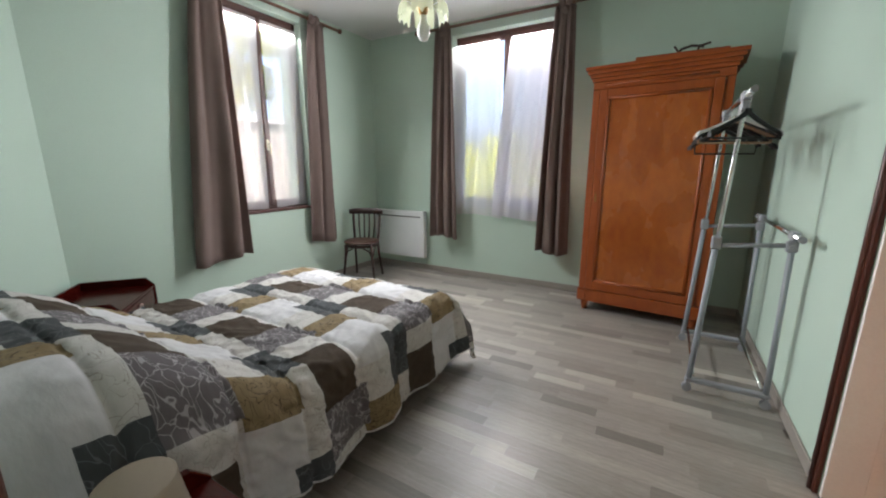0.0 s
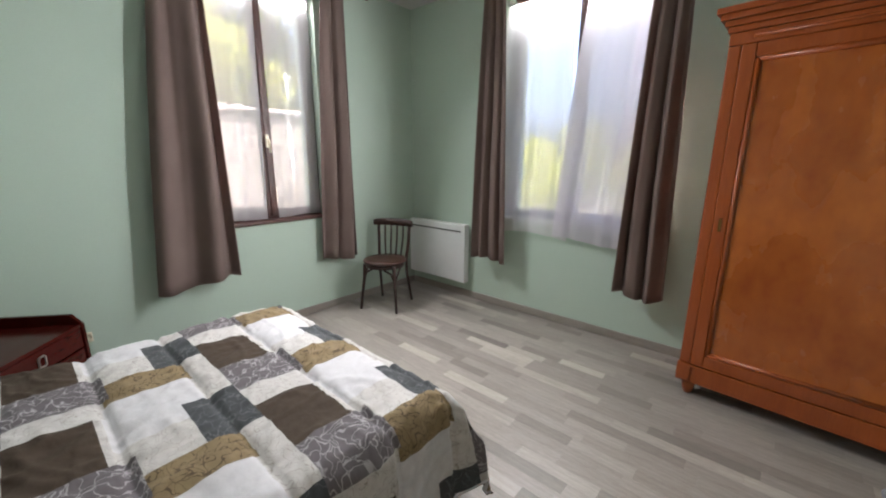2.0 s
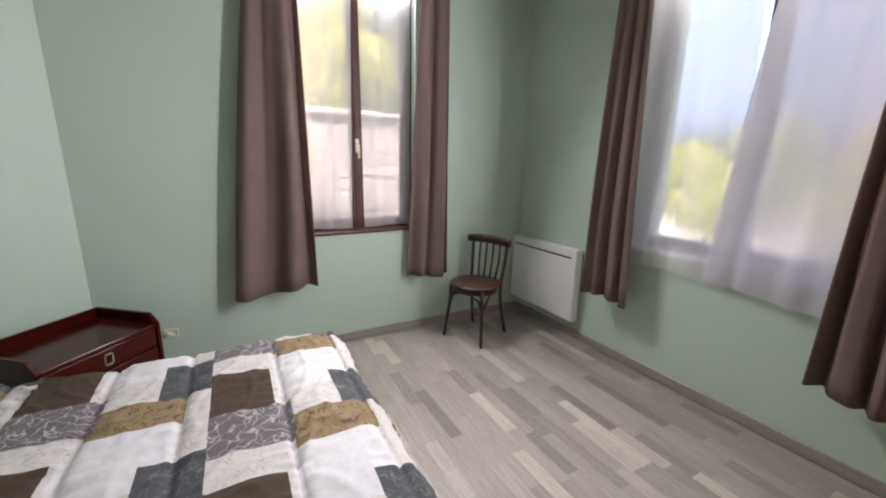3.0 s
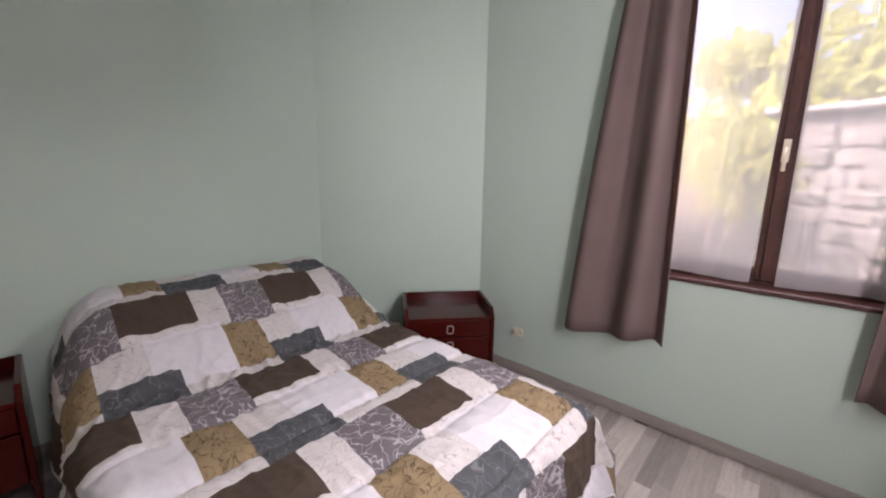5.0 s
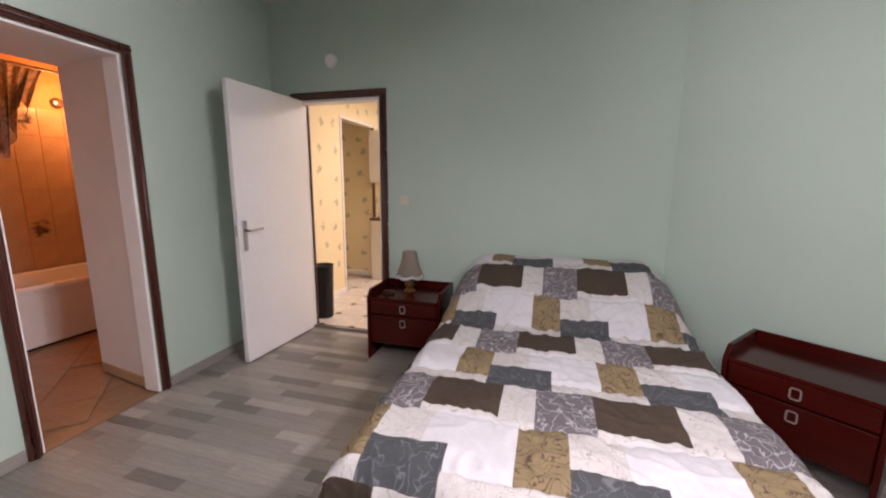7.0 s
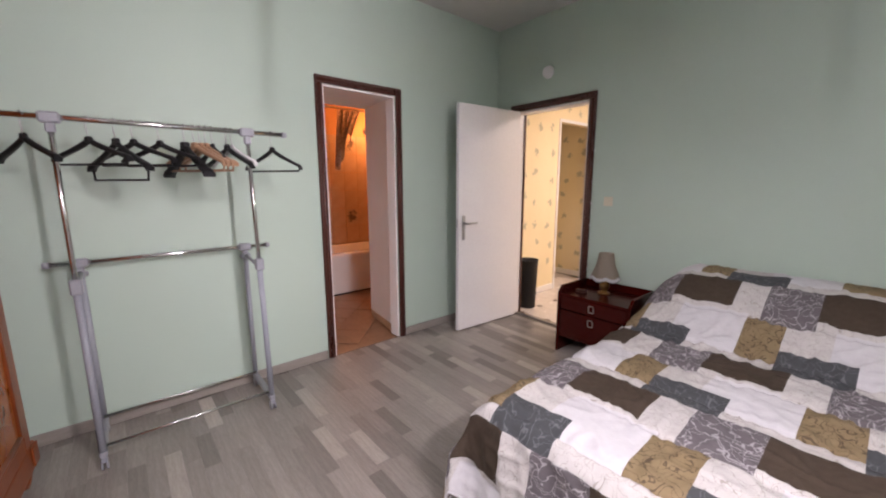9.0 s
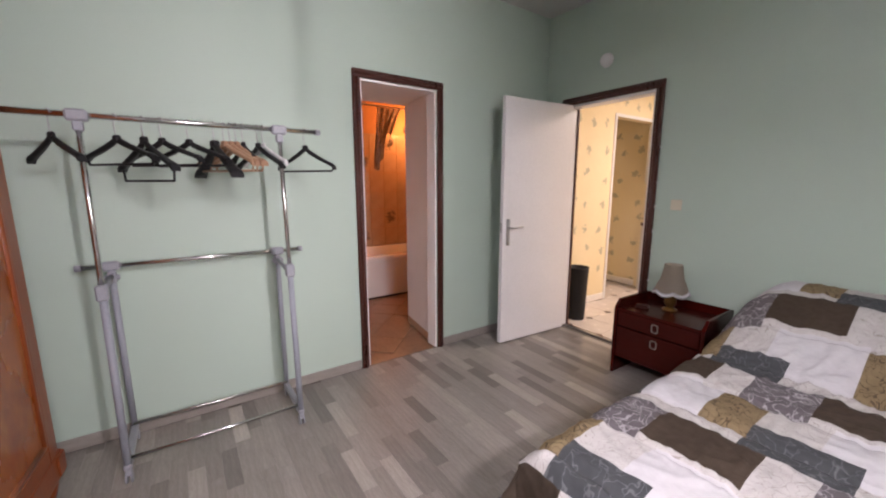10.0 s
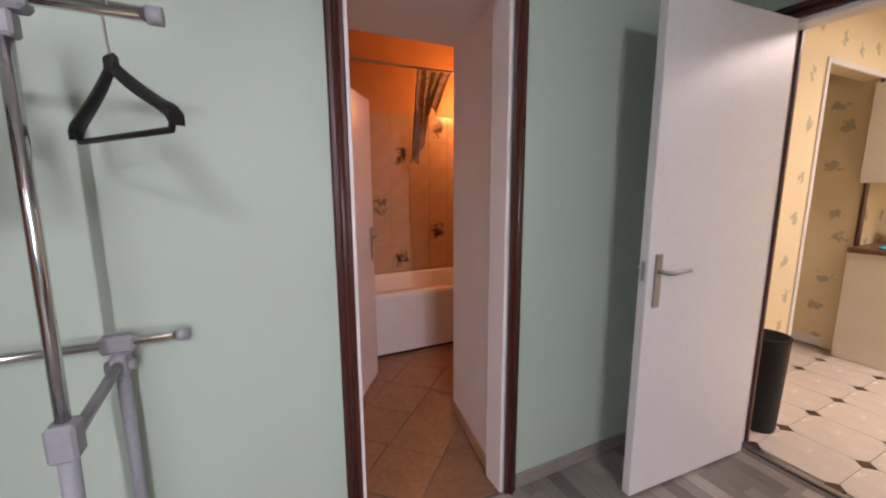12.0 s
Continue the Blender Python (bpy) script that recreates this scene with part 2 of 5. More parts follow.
def glass_material():
    m = bpy.data.materials.new("window_glass")
    m.use_nodes = True
    nd, lk, bs = nodes_of(m)
    bs.inputs["Base Color"].default_value = (0.97, 0.98, 0.98, 1)
    bs.inputs["Roughness"].default_value = 0.02
    bs.inputs["Transmission Weight"].default_value = 1.0
    bs.inputs["IOR"].default_value = 1.45
    return m


M_GLASS = glass_material()


def wallpaper_material():
    """Yellow paper with scattered pale sprigs."""
    m = mat("yellow_sprig_wallpaper", (0.79, 0.66, 0.42), (0.83, 0.71, 0.48), rough=0.75, scale=3, bump=0.08)
    nd, lk, bs = nodes_of(m)
    co = nd.new("ShaderNodeTexCoord")
    vo = nd.new("ShaderNodeTexVoronoi")
    vo.inputs["Scale"].default_value, vo.inputs["Randomness"].default_value = 3.6, 0.5
    ns = nd.new("ShaderNodeTexNoise")
    ns.inputs["Scale"].default_value = 26
    sp, cb, sm = nd.new("ShaderNodeSeparateXYZ"), nd.new("ShaderNodeCombineXYZ"), nd.new("ShaderNodeMath")
    lk.new(co.outputs["Object"], sp.inputs[0])
    lk.new(sp.outputs["X"], sm.inputs[0])
    lk.new(sp.outputs["Y"], sm.inputs[1])
    lk.new(sm.outputs[0], cb.inputs["X"])
    lk.new(sp.outputs["Z"], cb.inputs["Y"])
    vo.voronoi_dimensions = '2D'
    lk.new(cb.outputs[0], vo.inputs["Vector"])
    lk.new(co.outputs["Object"], ns.inputs["Vector"])
    ad = nd.new("ShaderNodeMath")
    ad.operation = 'MULTIPLY_ADD'
    ad.inputs[1].default_value = 0.55
    lk.new(ns.outputs["Fac"], ad.inputs[0])
    lk.new(vo.outputs["Distance"], ad.inputs[2])
    mr = nd.new("ShaderNodeMapRange")
    mr.inputs["From Min"].default_value, mr.inputs["From Max"].default_value = 0.37, 0.42
    mr.inputs["To Min"].default_value, mr.inputs["To Max"].default_value = 0.66, 0.0
    lk.new(ad.outputs[0], mr.inputs["Value"])
    mx = nd.new("ShaderNodeMix")
    mx.data_type = 'RGBA'
    lk.new(mr.outputs["Result"], mx.inputs["Factor"])
    old = bs.inputs["Base Color"].links[0].from_socket
    lk.new(old, mx.inputs["A"])
    mx.inputs["B"].default_value = (0.34, 0.33, 0.24, 1)
    lk.new(mx.outputs["Result"], bs.inputs["Base Color"])
    return m


M_PAPER = wallpaper_material()

# ---- mesh helpers ----


def add_box(bm, lo, hi, bevel=0.0, m=None, seg=1):
    lo, hi = Vector(lo), Vector(hi)
    r = bmesh.ops.create_cube(bm, size=1.0)
    vs = r["verts"]
    for v in vs:
        v.co = Vector([(lo[i] + hi[i]) / 2 + v.co[i] * (hi[i] - lo[i]) for i in range(3)])
    if bevel > 0:
        es = list({e for v in vs for e in v.link_edges})
        out = bmesh.ops.bevel(bm, geom=es, offset=bevel, segments=seg, affect='EDGES', profile=0.7)
        vs = list({v for f in out["faces"] for v in f.verts} | {v for v in vs if v.is_valid})
    if m is not None:
        bmesh.ops.transform(bm, matrix=m, verts=[v for v in vs if v.is_valid])
    return bm


def box(lo, hi, bevel=0.0, m=None, seg=1):
    return add_box(bmesh.new(), lo, hi, bevel, m, seg)


def add_tube(bm, pts, r, sides=10, r_end=None, closed=False):
    """A round tube along points; the radius may taper."""
    pts = [Vector(p) for p in pts]
    n = len(pts)
    rings = []
    up = Vector((0.13, 0.31, 0.94)).normalized()
    for i, p in enumerate(pts):
        if closed:
            d = (pts[(i + 1) % n] - pts[i - 1]).normalized()
        else:
            d = (pts[min(i + 1, n - 1)] - pts[max(i - 1, 0)]).normalized()
        a = d.cross(up)
        if a.length < 0.05:
            a = d.cross(Vector((1, 0, 0)))
        a.normalize()
        b = d.cross(a)
        rad = r if r_end is None else r + (r_end - r) * i / (n - 1)
        rings.append([bm.verts.new(p + rad * (a * math.cos(k * math.tau / sides) + b * math.sin(k * math.tau / sides))) for k in range(sides)])
    for i in range(n if closed else n - 1):
        q, w = rings[i], rings[(i + 1) % n]
        for k in range(sides):
            bm.faces.new((q[k], q[(k + 1) % sides], w[(k + 1) % sides], w[k])).smooth = True
    if not closed:
        bm.faces.new(rings[0][::-1])
        bm.faces.new(rings[-1])
    return bm


def tube(pts, r, sides=10, r_end=None, closed=False):
    return add_tube(bmesh.new(), pts, r, sides, r_end, closed)


def lathe(profile, sides=24, at=(0, 0, 0)):
    """Turn (radius, height) pairs about the vertical."""
    bm = bmesh.new()
    rings = []
    for r, z in profile:
        rings.append([bm.verts.new((at[0] + max(r, 1e-4) * math.cos(k * math.tau / sides), at[1] + max(r, 1e-4) * math.sin(k * math.tau / sides), at[2] + z)) for k in range(sides)])
    for q, w in zip(rings, rings[1:]):
        for k in range(sides):
            bm.faces.new((q[k], q[(k + 1) % sides], w[(k + 1) % sides], w[k])).smooth = True
    return bm


def mesh_of(name, bm, material):
    me = bpy.data.meshes.new(name)
    bmesh.ops.recalc_face_normals(bm, faces=bm.faces[:])
    bm.to_mesh(me)
    bm.free()
    for x in material if isinstance(material, (list, tuple)) else [material]:
        me.materials.append(x)
    return me


def thing(name, label, category, m=None, group="", kind=""):
    ob = new(name)
    ob.empty_display_size = 0.1
    if m is not None:
        ob.matrix_world = m
    return tagged(ob, label, category, group, kind)


def part(name, bm, material, parent, label=""):
    ob = new(name, mesh_of(name, bm, material))
    ob.parent = parent
    return tagged(ob, label)


def single(name, bm, material, label="", category="", m=None, group="", kind=""):
    ob = new(name, mesh_of(name, bm, material))
    if m is not None:
        ob.matrix_world = m
    return tagged(ob, label, category, group, kind)


def setting(name, bm, material, label="", m=None):
    return single(name, bm, material, label, "", m, "", "structure")


def wall_with_hole(lo, hi, axis, holes):
    """A wall box from lo to hi along an axis (0 or 1), cut by holes (a0, a1, z0, z1) that go right through."""
    bm = bmesh.new()
    cuts = sorted({lo[axis], hi[axis], *[h[0] for h in holes], *[h[1] for h in holes]})
    for a, b in zip(cuts, cuts[1:]):
        hs = [h for h in holes if h[0] < (a + b) / 2 < h[1]]
        spans = [(lo[2], hi[2])]
        if hs:
            spans = [s for s in ((lo[2], hs[0][2]), (hs[0][3], hi[2])) if s[1] - s[0] > 1e-4]
        for z0, z1 in spans:
            p, q = list(lo), list(hi)
            p[axis], q[axis], p[2], q[2] = a, b, z0, z1
            add_box(bm, p, q)
    bmesh.ops.remove_doubles(bm, verts=bm.verts[:], dist=1e-5)
    return bm


# ---- the room's shell ----
XW, YN, YS, ZC = -4.03, 3.18, -0.85, 2.84
CORNER_S, CORNER_W = -3.20, 0.0
A0, A1, AZ0, AZ1 = 1.10, 2.08, 0.865, 2.72
B0, B1, BZ0, BZ1 = -2.87, -1.63, 0.84, 2.71
setting("wall_west", wall_with_hole((XW - 0.35, CORNER_W - 0.0, 0), (XW, YN, ZC), 1, [(A0, A1, AZ0, AZ1)]), M_WALL, "mint green painted wall with a tall window")
setting("wall_north", wall_with_hole((XW - 0.35, YN, 0), (0.35, YN + 0.35, ZC), 0, [(B0, B1, BZ0, BZ1)]), M_WALL, "mint green painted wall with a tall window")
HD0, HD1, HDZ = -1.02, -0.25, 2.045
setting("wall_south", wall_with_hole((CORNER_S, YS - 0.12, 0), (0, YS, ZC), 0, [(HD0, HD1, -0.01, HDZ)]), M_WALL, "mint green painted wall with a door opening")
BD0, BD1, BDZ = 0.40, 1.02, 2.065
setting("wall_east", wall_with_hole((0, YS - 0.12, 0), (0.12, YN, ZC), 1, [(BD0, BD1, -0.01, BDZ)]), M_WALL, "mint green painted wall with a bathroom opening")


def slanted_wall():
    bm = bmesh.new()
    a, b = Vector((CORNER_S, YS, 0)), Vector((XW, CORNER_W, 0))
    n = Vector((-(b - a).y, (b - a).x, 0)).normalized()
    if n.x > 0:
        n = -n
    e = (b - a).normalized() * 0.0
    q = [a - e, b + e, b + e + n * 0.35, a - e + n * 0.35]
    lo = [bm.verts.new(v) for v in q]
    hi = [bm.verts.new(v + Vector((0, 0, ZC))) for v in q]
    for i in range(4):
        bm.faces.new((lo[i], lo[(i + 1) % 4], hi[(i + 1) % 4], hi[i]))
    bm.faces.new(lo)
    bm.faces.new(hi)
    return bm


setting("wall_slanted", slanted_wall(), M_WALL, "mint green painted wall cutting the corner")
setting("ceiling", box((XW - 0.35, YS - 0.35, ZC), (0.35, YN + 0.35, ZC + 0.25)), M_CEIL, "off-white painted ceiling")
setting("floor", box((XW - 0.35, YS - 0.10, -0.25), (0.02, YN + 0.35, -0.008)), M_FLOOR, "grey laminate plank floor")


def skirting(a, b, h=0.07, d=0.012, material=None, name="baseboard"):
    a, b = Vector((*a, 0)), Vector((*b, 0))
    ang = math.atan2((b - a).y, (b - a).x)
    return setting(name, box((0, 0, 0.001), ((b - a).length, d, h), 0.004), material or M_BASEB, "", Matrix.Translation(a) @ Matrix.Rotation(ang, 4, 'Z'))


skirting((XW, YN - 0.0), (XW, CORNER_W))
skirting((XW, CORNER_W), (CORNER_S, YS))
skirting((CORNER_S, YS), (HD0 - 0.06, YS))
skirting((HD1 + 0.06, YS), (0, YS))
skirting((0, YS), (0, BD0 - 0.06))
skirting((0, BD1 + 0.06), (0, YN))
skirting((0, YN), (XW, YN))

# ---- windows ----


def window(name, label, width, height, m, half):
    """A two-sash casement: x along the wall, y into the room, z up from the sill."""
    w = thing(name, label, "window", m, kind="structure")
    f = 0.045
    bm = bmesh.new()
    for lo, hi in (((0, -0.03, 0), (f, 0.03, height)), ((width - f, -0.03, 0), (width, 0.03, height)), ((f, -0.03, height - f), (width - f, 0.03, height)), ((f, -0.03, 0), (width - f, 0.03, f))):
        add_box(bm, lo, hi, 0.004)
    part("window_frame", bm, M_WIN, w)
    for k in (0, 1):
        x0, x1 = (f + 0.003, half - 0.002) if k == 0 else (half + 0.002, width - f - 0.003)
        s = 0.042
        bm = bmesh.new()
        z0, z1 = f + 0.003, height - f - 0.003
        for lo, hi in (((x0, -0.012, z0), (x0 + s, 0.045, z1)), ((x1 - s, -0.012, z0), (x1, 0.045, z1)), ((x0 + s, -0.012, z1 - s), (x1 - s, 0.045, z1)), ((x0 + s, -0.012, z0), (x1 - s, 0.045, z0 + s + 0.02))):
            add_box(bm, lo, hi, 0.006)
        sash = part("sash", bm, M_WIN, w)
        pane = part("pane", box((x0 + s, 0.012, z0 + s + 0.02), (x1 - s, 0.016, z1 - s)), M_GLASS, sash, "clear glass pane")
        pane.visible_shadow = False
    part("meeting_cover", box((half - 0.018, 0.046, f + 0.01), (half + 0.018, 0.058, height - f - 0.01), 0.005), M_WIN, w)
    h = bmesh.new()
    add_box(h, (half - 0.013, 0.058, 0.60), (half + 0.013, 0.066, 0.70), 0.003)
    add_tube(h, [(half, 0.066, 0.66), (half, 0.095, 0.66), (half, 0.10, 0.63), (half, 0.10, 0.56)], 0.008, 8)
    part("window_handle", h, M_IVORY, w, "pale window handle")
    return w


WXA = XW - 0.115
window("window_1", "tall dark brown wooden casement window with net curtains", A1 - A0, AZ1 - AZ0, pose(WXA, A1, AZ0, 0, 0, -90), 0.45)
window("window_2", "tall dark brown wooden casement window behind long voile", B1 - B0, BZ1 - BZ0, pose(B1, YN + 0.13, BZ0, 0, 0, 180), (B1 - B0) / 2)
setting("window_sill_west", box((XW - 0.085, A0 + 0.002, AZ0 + 0.001), (XW + 0.02, A1 - 0.002, AZ0 + 0.026), 0.006), M_WIN, "dark brown wooden window sill")
setting("window_sill_north", box((B0 + 0.002, YN - 0.015, BZ0 + 0.001), (B1 - 0.002, YN + 0.098, BZ0 + 0.03), 0.006), M_WHITE, "white painted window sill")


def cloth(name, label, top, bottom, z_top, z_bot, folds, amp, material, category, m, group="", rows=26, cols=90, thick=0.004, seed=1, hem=0.0, pinch=0.35):
    """Hanging cloth: x along the wall (top and bottom spans), y into the room, z up."""
    rnd = random.Random(seed)
    ph = [rnd.uniform(0, 6.28) for _ in range(4)]
    bm = bmesh.new()
    g = []
    for j in range(rows + 1):
        v = j / rows
        row = []
        for i in range(cols + 1):
            u = i / cols
            w0 = top[0] + (top[1] - top[0]) * u
            w1 = bottom[0] + (bottom[1] - bottom[0]) * u
            s = v ** 0.75
            x = w0 + (w1 - w0) * s
            a = amp * (pinch + (1 - pinch) * min(1, v * 1.6))
            uu = u + 0.03 * math.sin(5 * v + ph[0]) * math.sin(math.pi * u)
            y = a * (math.sin(folds * math.tau * uu + ph[1]) + 0.35 * math.sin(folds * 1.7 * math.tau * uu + ph[2] + v * 1.3))
            x += 0.25 * a * math.cos(folds * math.tau * uu + ph[1])
            z = z_top + (z_bot - z_top) * v + hem * math.sin(u * 5 + ph[3]) * v
            row.append(bm.verts.new((x, y, z)))
        g.append(row)
    for j in range(rows):
        for i in range(cols):
            bm.faces.new((g[j][i], g[j][i + 1], g[j + 1][i + 1], g[j + 1][i])).smooth = True
    ob = single(name, bm, material, label, category, m, group)
    if thick:
        so = ob.modifiers.new("thickness", 'SOLIDIFY')
        so.thickness = thick
    return ob


# west window cloths: local x runs towards -y of the room
MA = pose(XW + 0.078, 0, 0, 0, 0, 90)
cloth("curtain", "taupe cloth curtain drawn aside on a wooden rod", (1.01, 1.235), (0.755, 1.285), 2.75, 0.50, 1.9, 0.048, M_CURT, "curtain", MA, "window curtains", seed=3, hem=0.02)
cloth("curtain", "taupe cloth curtain drawn aside beside the chair", (2.12, 2.33), (1.97, 2.36), 2.75, 0.48, 2.3, 0.034, M_CURT, "curtain", MA, "window curtains", seed=4, hem=0.02)
MB = pose(0, YN - 0.14, 0)
cloth("curtain", "taupe cloth curtain gathered beside the electric heater", (-3.0, -2.82), (-3.09, -2.73), 2.74, 0.48, 3.1, 0.03, M_CURT, "curtain", MB, "window curtains", seed=5, hem=0.015)
cloth("curtain", "taupe cloth curtain gathered beside the wardrobe", (-1.71, -1.53), (-1.79, -1.46), 2.74, 0.42, 2.6, 0.035, M_CURT, "curtain", MB, "window curtains", seed=6, hem=0.02)
MV = pose(WXA + 0.062, 0, 0, 0, 0, 90)
cloth("net_curtain", "white net curtain fixed to a window sash", (A0 + 0.05, 1.622), (A0 + 0.05, 1.575), 2.64, 0.905, 3, 0.005, M_VOILE, "net curtain", MV, "window nets", thick=0, seed=7, hem=0.006)
cloth("net_curtain", "white net curtain fixed to a window sash", (1.662, A1 - 0.02), (1.668, A1 - 0.03), 2.64, 0.905, 3, 0.005, M_VOILE, "net curtain", MV, "window nets", thick=0, seed=8, hem=0.006)
MVB = pose(0, YN - 0.028, 0)
cloth("net_curtain", "long white voile hanging below the window sill", (-2.86, -2.30), (-2.93, -2.22), 2.585, 0.745, 3.4, 0.010, M_VOILEB, "net curtain", MVB, "window nets", thick=0, seed=9, hem=0.018)
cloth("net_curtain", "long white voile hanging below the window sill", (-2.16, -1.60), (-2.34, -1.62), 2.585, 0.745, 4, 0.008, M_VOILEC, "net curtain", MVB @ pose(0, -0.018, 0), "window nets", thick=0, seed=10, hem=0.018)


def knotted_head(curtain, x, seed):
    """Cloth tied over the rod: two rumpled loops and a knot under them."""
    rnd = random.Random(seed)
    for k, (dx, dz, rx, rz) in enumerate(((-0.035, 0.012, 0.034, 0.05), (0.03, 0.016, 0.036, 0.046), (0.0, -0.055, 0.042, 0.036))):
        bm = bmesh.new()
        bmesh.ops.create_icosphere(bm, subdivisions=3, radius=1.0)
        ph = rnd.uniform(0, 6)
        for v in bm.verts:
            q = 1 + 0.16 * math.sin(5 * math.atan2(v.co.y, v.co.x) + 3 * v.co.z + ph)
            v.co = (x + dx + rx * v.co.x * q, 0.032 * v.co.y * q, 2.755 + dz + rz * v.co.z)
        for f in bm.faces:
            f.smooth = True
        part("loop" if k < 2 else "knot", bm, M_CURT, curtain)


for ob, x in zip([o for o in bpy.data.objects if o.name.startswith("curtain")], (1.17, 2.20, -2.90, -1.62)):
    knotted_head(ob, x, int(abs(x) * 100))


def curtain_rod(label, a, b, wall):
    """A turned wooden rod with ball ends, rings and two brackets."""
    a, b, wall = Vector(a), Vector(b), Vector(wall)
    ob = thing("curtain_rod", label, "curtain rod", Matrix.Translation(a))
    d = b - a
    part("rod", tube([(0, 0, 0), d], 0.015, 12), M_ROD, ob)
    for p in (Vector((0, 0, 0)), d):
        bm = bmesh.new()
        bmesh.ops.create_uvsphere(bm, u_segments=14, v_segments=8, radius=0.026)
        for f in bm.faces:
            f.smooth = True
        bmesh.ops.translate(bm, vec=p, verts=bm.verts[:])
        part("finial", bm, M_ROD, ob)
    for s in (0.12, 0.88):
        p = d * s
        part("bracket", tube([p, p + wall], 0.010, 8), M_ROD, ob)
    return ob


curtain_rod("brown wooden curtain rod above the west window", (XW + 0.07, 0.86, 2.765), (XW + 0.07, 2.57, 2.765), (-0.07, 0, 0))
curtain_rod("brown wooden curtain rod above the north window", (-3.25, YN - 0.14, 2.755), (-1.33, YN - 0.14, 2.755), (0, 0.14, 0))

# ---- doors ----


def casing(name, label, m, width, height, w=0.065, d=0.02):
    """Moulded casing round an opening: x along the wall, y out of the wall."""
    ob = thing(name, label, "door frame", m, kind="structure")
    for nm, lo, hi in (("jamb", (-w, 0, 0), (0, d, height)), ("jamb", (width, 0, 0), (width + w, d, height)), ("head", (-w, 0, height), (width + w, d, height + w))):
        bm = box(lo, hi, 0.005)
        # raised roll along the middle
        c = [(lo[i] + hi[i]) / 2 for i in range(3)]
        if nm == "jamb":
            add_tube(bm, [(c[0], d, 0.005), (c[0], d, height)], 0.012, 8)
        else:
            add_tube(bm, [(lo[0] + 0.01, d, c[2]), (hi[0] - 0.01, d, c[2])], 0.012, 8)
        part(nm, bm, M_BROWN, ob)
    return ob


casing("door_frame_1", "dark brown varnished frame of the kitchen door", pose(HD0, YS, 0), HD1 - HD0, HDZ, 0.06)
casing("door_frame_2", "dark brown varnished frame of the bathroom opening", pose(0, BD0, 0, 0, 0, 90), BD1 - BD0, BDZ, 0.055)
rc = random.Random(31)
chips = bmesh.new()
for z_ in (0.52, 0.63, 0.88, 1.02, 1.21, 1.36, 1.62):
    zc_ = z_ + rc.uniform(-0.03, 0.03)
    add_box(chips, (HD0 - 0.0645, YS + 0.004, zc_), (HD0 - 0.0602, YS + 0.016, zc_ + rc.uniform(0.008, 0.022)), 0.001)
setting("paint_chips", chips, M_WHITE, "small white paint chips along the brown casing")
bm = bmesh.new()
for lo, hi in (((HD0, YS - 0.118, 0), (HD0 + 0.02, YS - 0.002, HDZ - 0.02)), ((HD1 - 0.02, YS - 0.118, 0), (HD1, YS - 0.002, HDZ - 0.02)), ((HD0, YS - 0.118, HDZ - 0.02), (HD1, YS - 0.002, HDZ))):
    add_box(bm, lo, hi, 0.002)
setting("door_lining", bm, M_WHITE, "white painted door lining")
setting("door_stop", box((HD1 - 0.034, YS - 0.117, 0.001), (HD1 - 0.0205, YS - 0.098, HDZ - 0.021), 0.002), M_BROWN, "brown wooden door stop")
setting("threshold", box((HD0 + 0.02, YS - 0.09, -0.004), (HD1 - 0.02, YS - 0.055, 0.006), 0.002), M_STEEL, "thin metal threshold strip")


def lever_handle(parent, x, z, out):
    """Long plate and a lever on one face; out: +1 or -1 in local y."""
    y0 = 0.04 if out > 0 else 0.0
    bm = box((x - 0.019, y0 if out > 0 else -0.007, z - 0.15), (x + 0.019, y0 + 0.007 if out > 0 else 0.0, z + 0.07), 0.003)
    pl = part("handle_plate", bm, M_STEEL, parent, "brushed steel plate")
    yo = y0 + out * 0.007
    part("lever", tube([(x, yo, z), (x, yo + out * 0.04, z), (x - 0.02, yo + out * 0.048, z), (x - 0.12, yo + out * 0.045, z + 0.004)], 0.009, 8), M_STEEL, pl, "steel lever")


def door_leaf(name, label, m, width, height):
    ob = thing(name, label, "door", m, kind="structure")
    part("leaf", box((0, 0, 0.012), (width, 0.04, height), 0.003), M_WHITE, ob)
    lever_handle(ob, width - 0.055, 1.01, 1)
    lever_handle(ob, width - 0.055, 1.01, -1)
    for z in (0.25, 1.05, 1.80):
        part("hinge", tube([(-0.006, 0.0, z - 0.04), (-0.006, 0.0, z + 0.04)], 0.008, 8), M_STEEL, ob)
    part("latch_plate", box((width, 0.012, 0.97), (width + 0.002, 0.028, 1.05)), M_STEEL, ob)
    return ob


door_leaf("door_1", "open white flush door with a steel lever handle", pose(-0.275, -0.835, 0, 0, 0, 86.5), 0.765, 2.04)

# ---- bed ----
BX0, BX1, BY0, BY1 = -3.20, -1.76, -0.82, 1.22
bed = thing("bed", "double bed with a low base beside two nightstands", "bed", pose(BX0, BY0, 0))
BW, BL = BX1 - BX0, BY1 - BY0
part("base", box((0.04, 0.03, 0.11), (BW - 0.04, BL - 0.06, 0.26), 0.015), M_CHAIR, bed, "dark wooden bed base")
part("mattress", box((0.025, 0.02, 0.262), (BW - 0.025, BL - 0.045, 0.475), 0.05, seg=3), M_MATT, bed)
for x in (0.10, BW - 0.16):
    for y in (0.08, BL - 0.16):
        part("leg", box((x, y, 0), (x + 0.06, y + 0.06, 0.11), 0.006), M_CHAIR, bed)
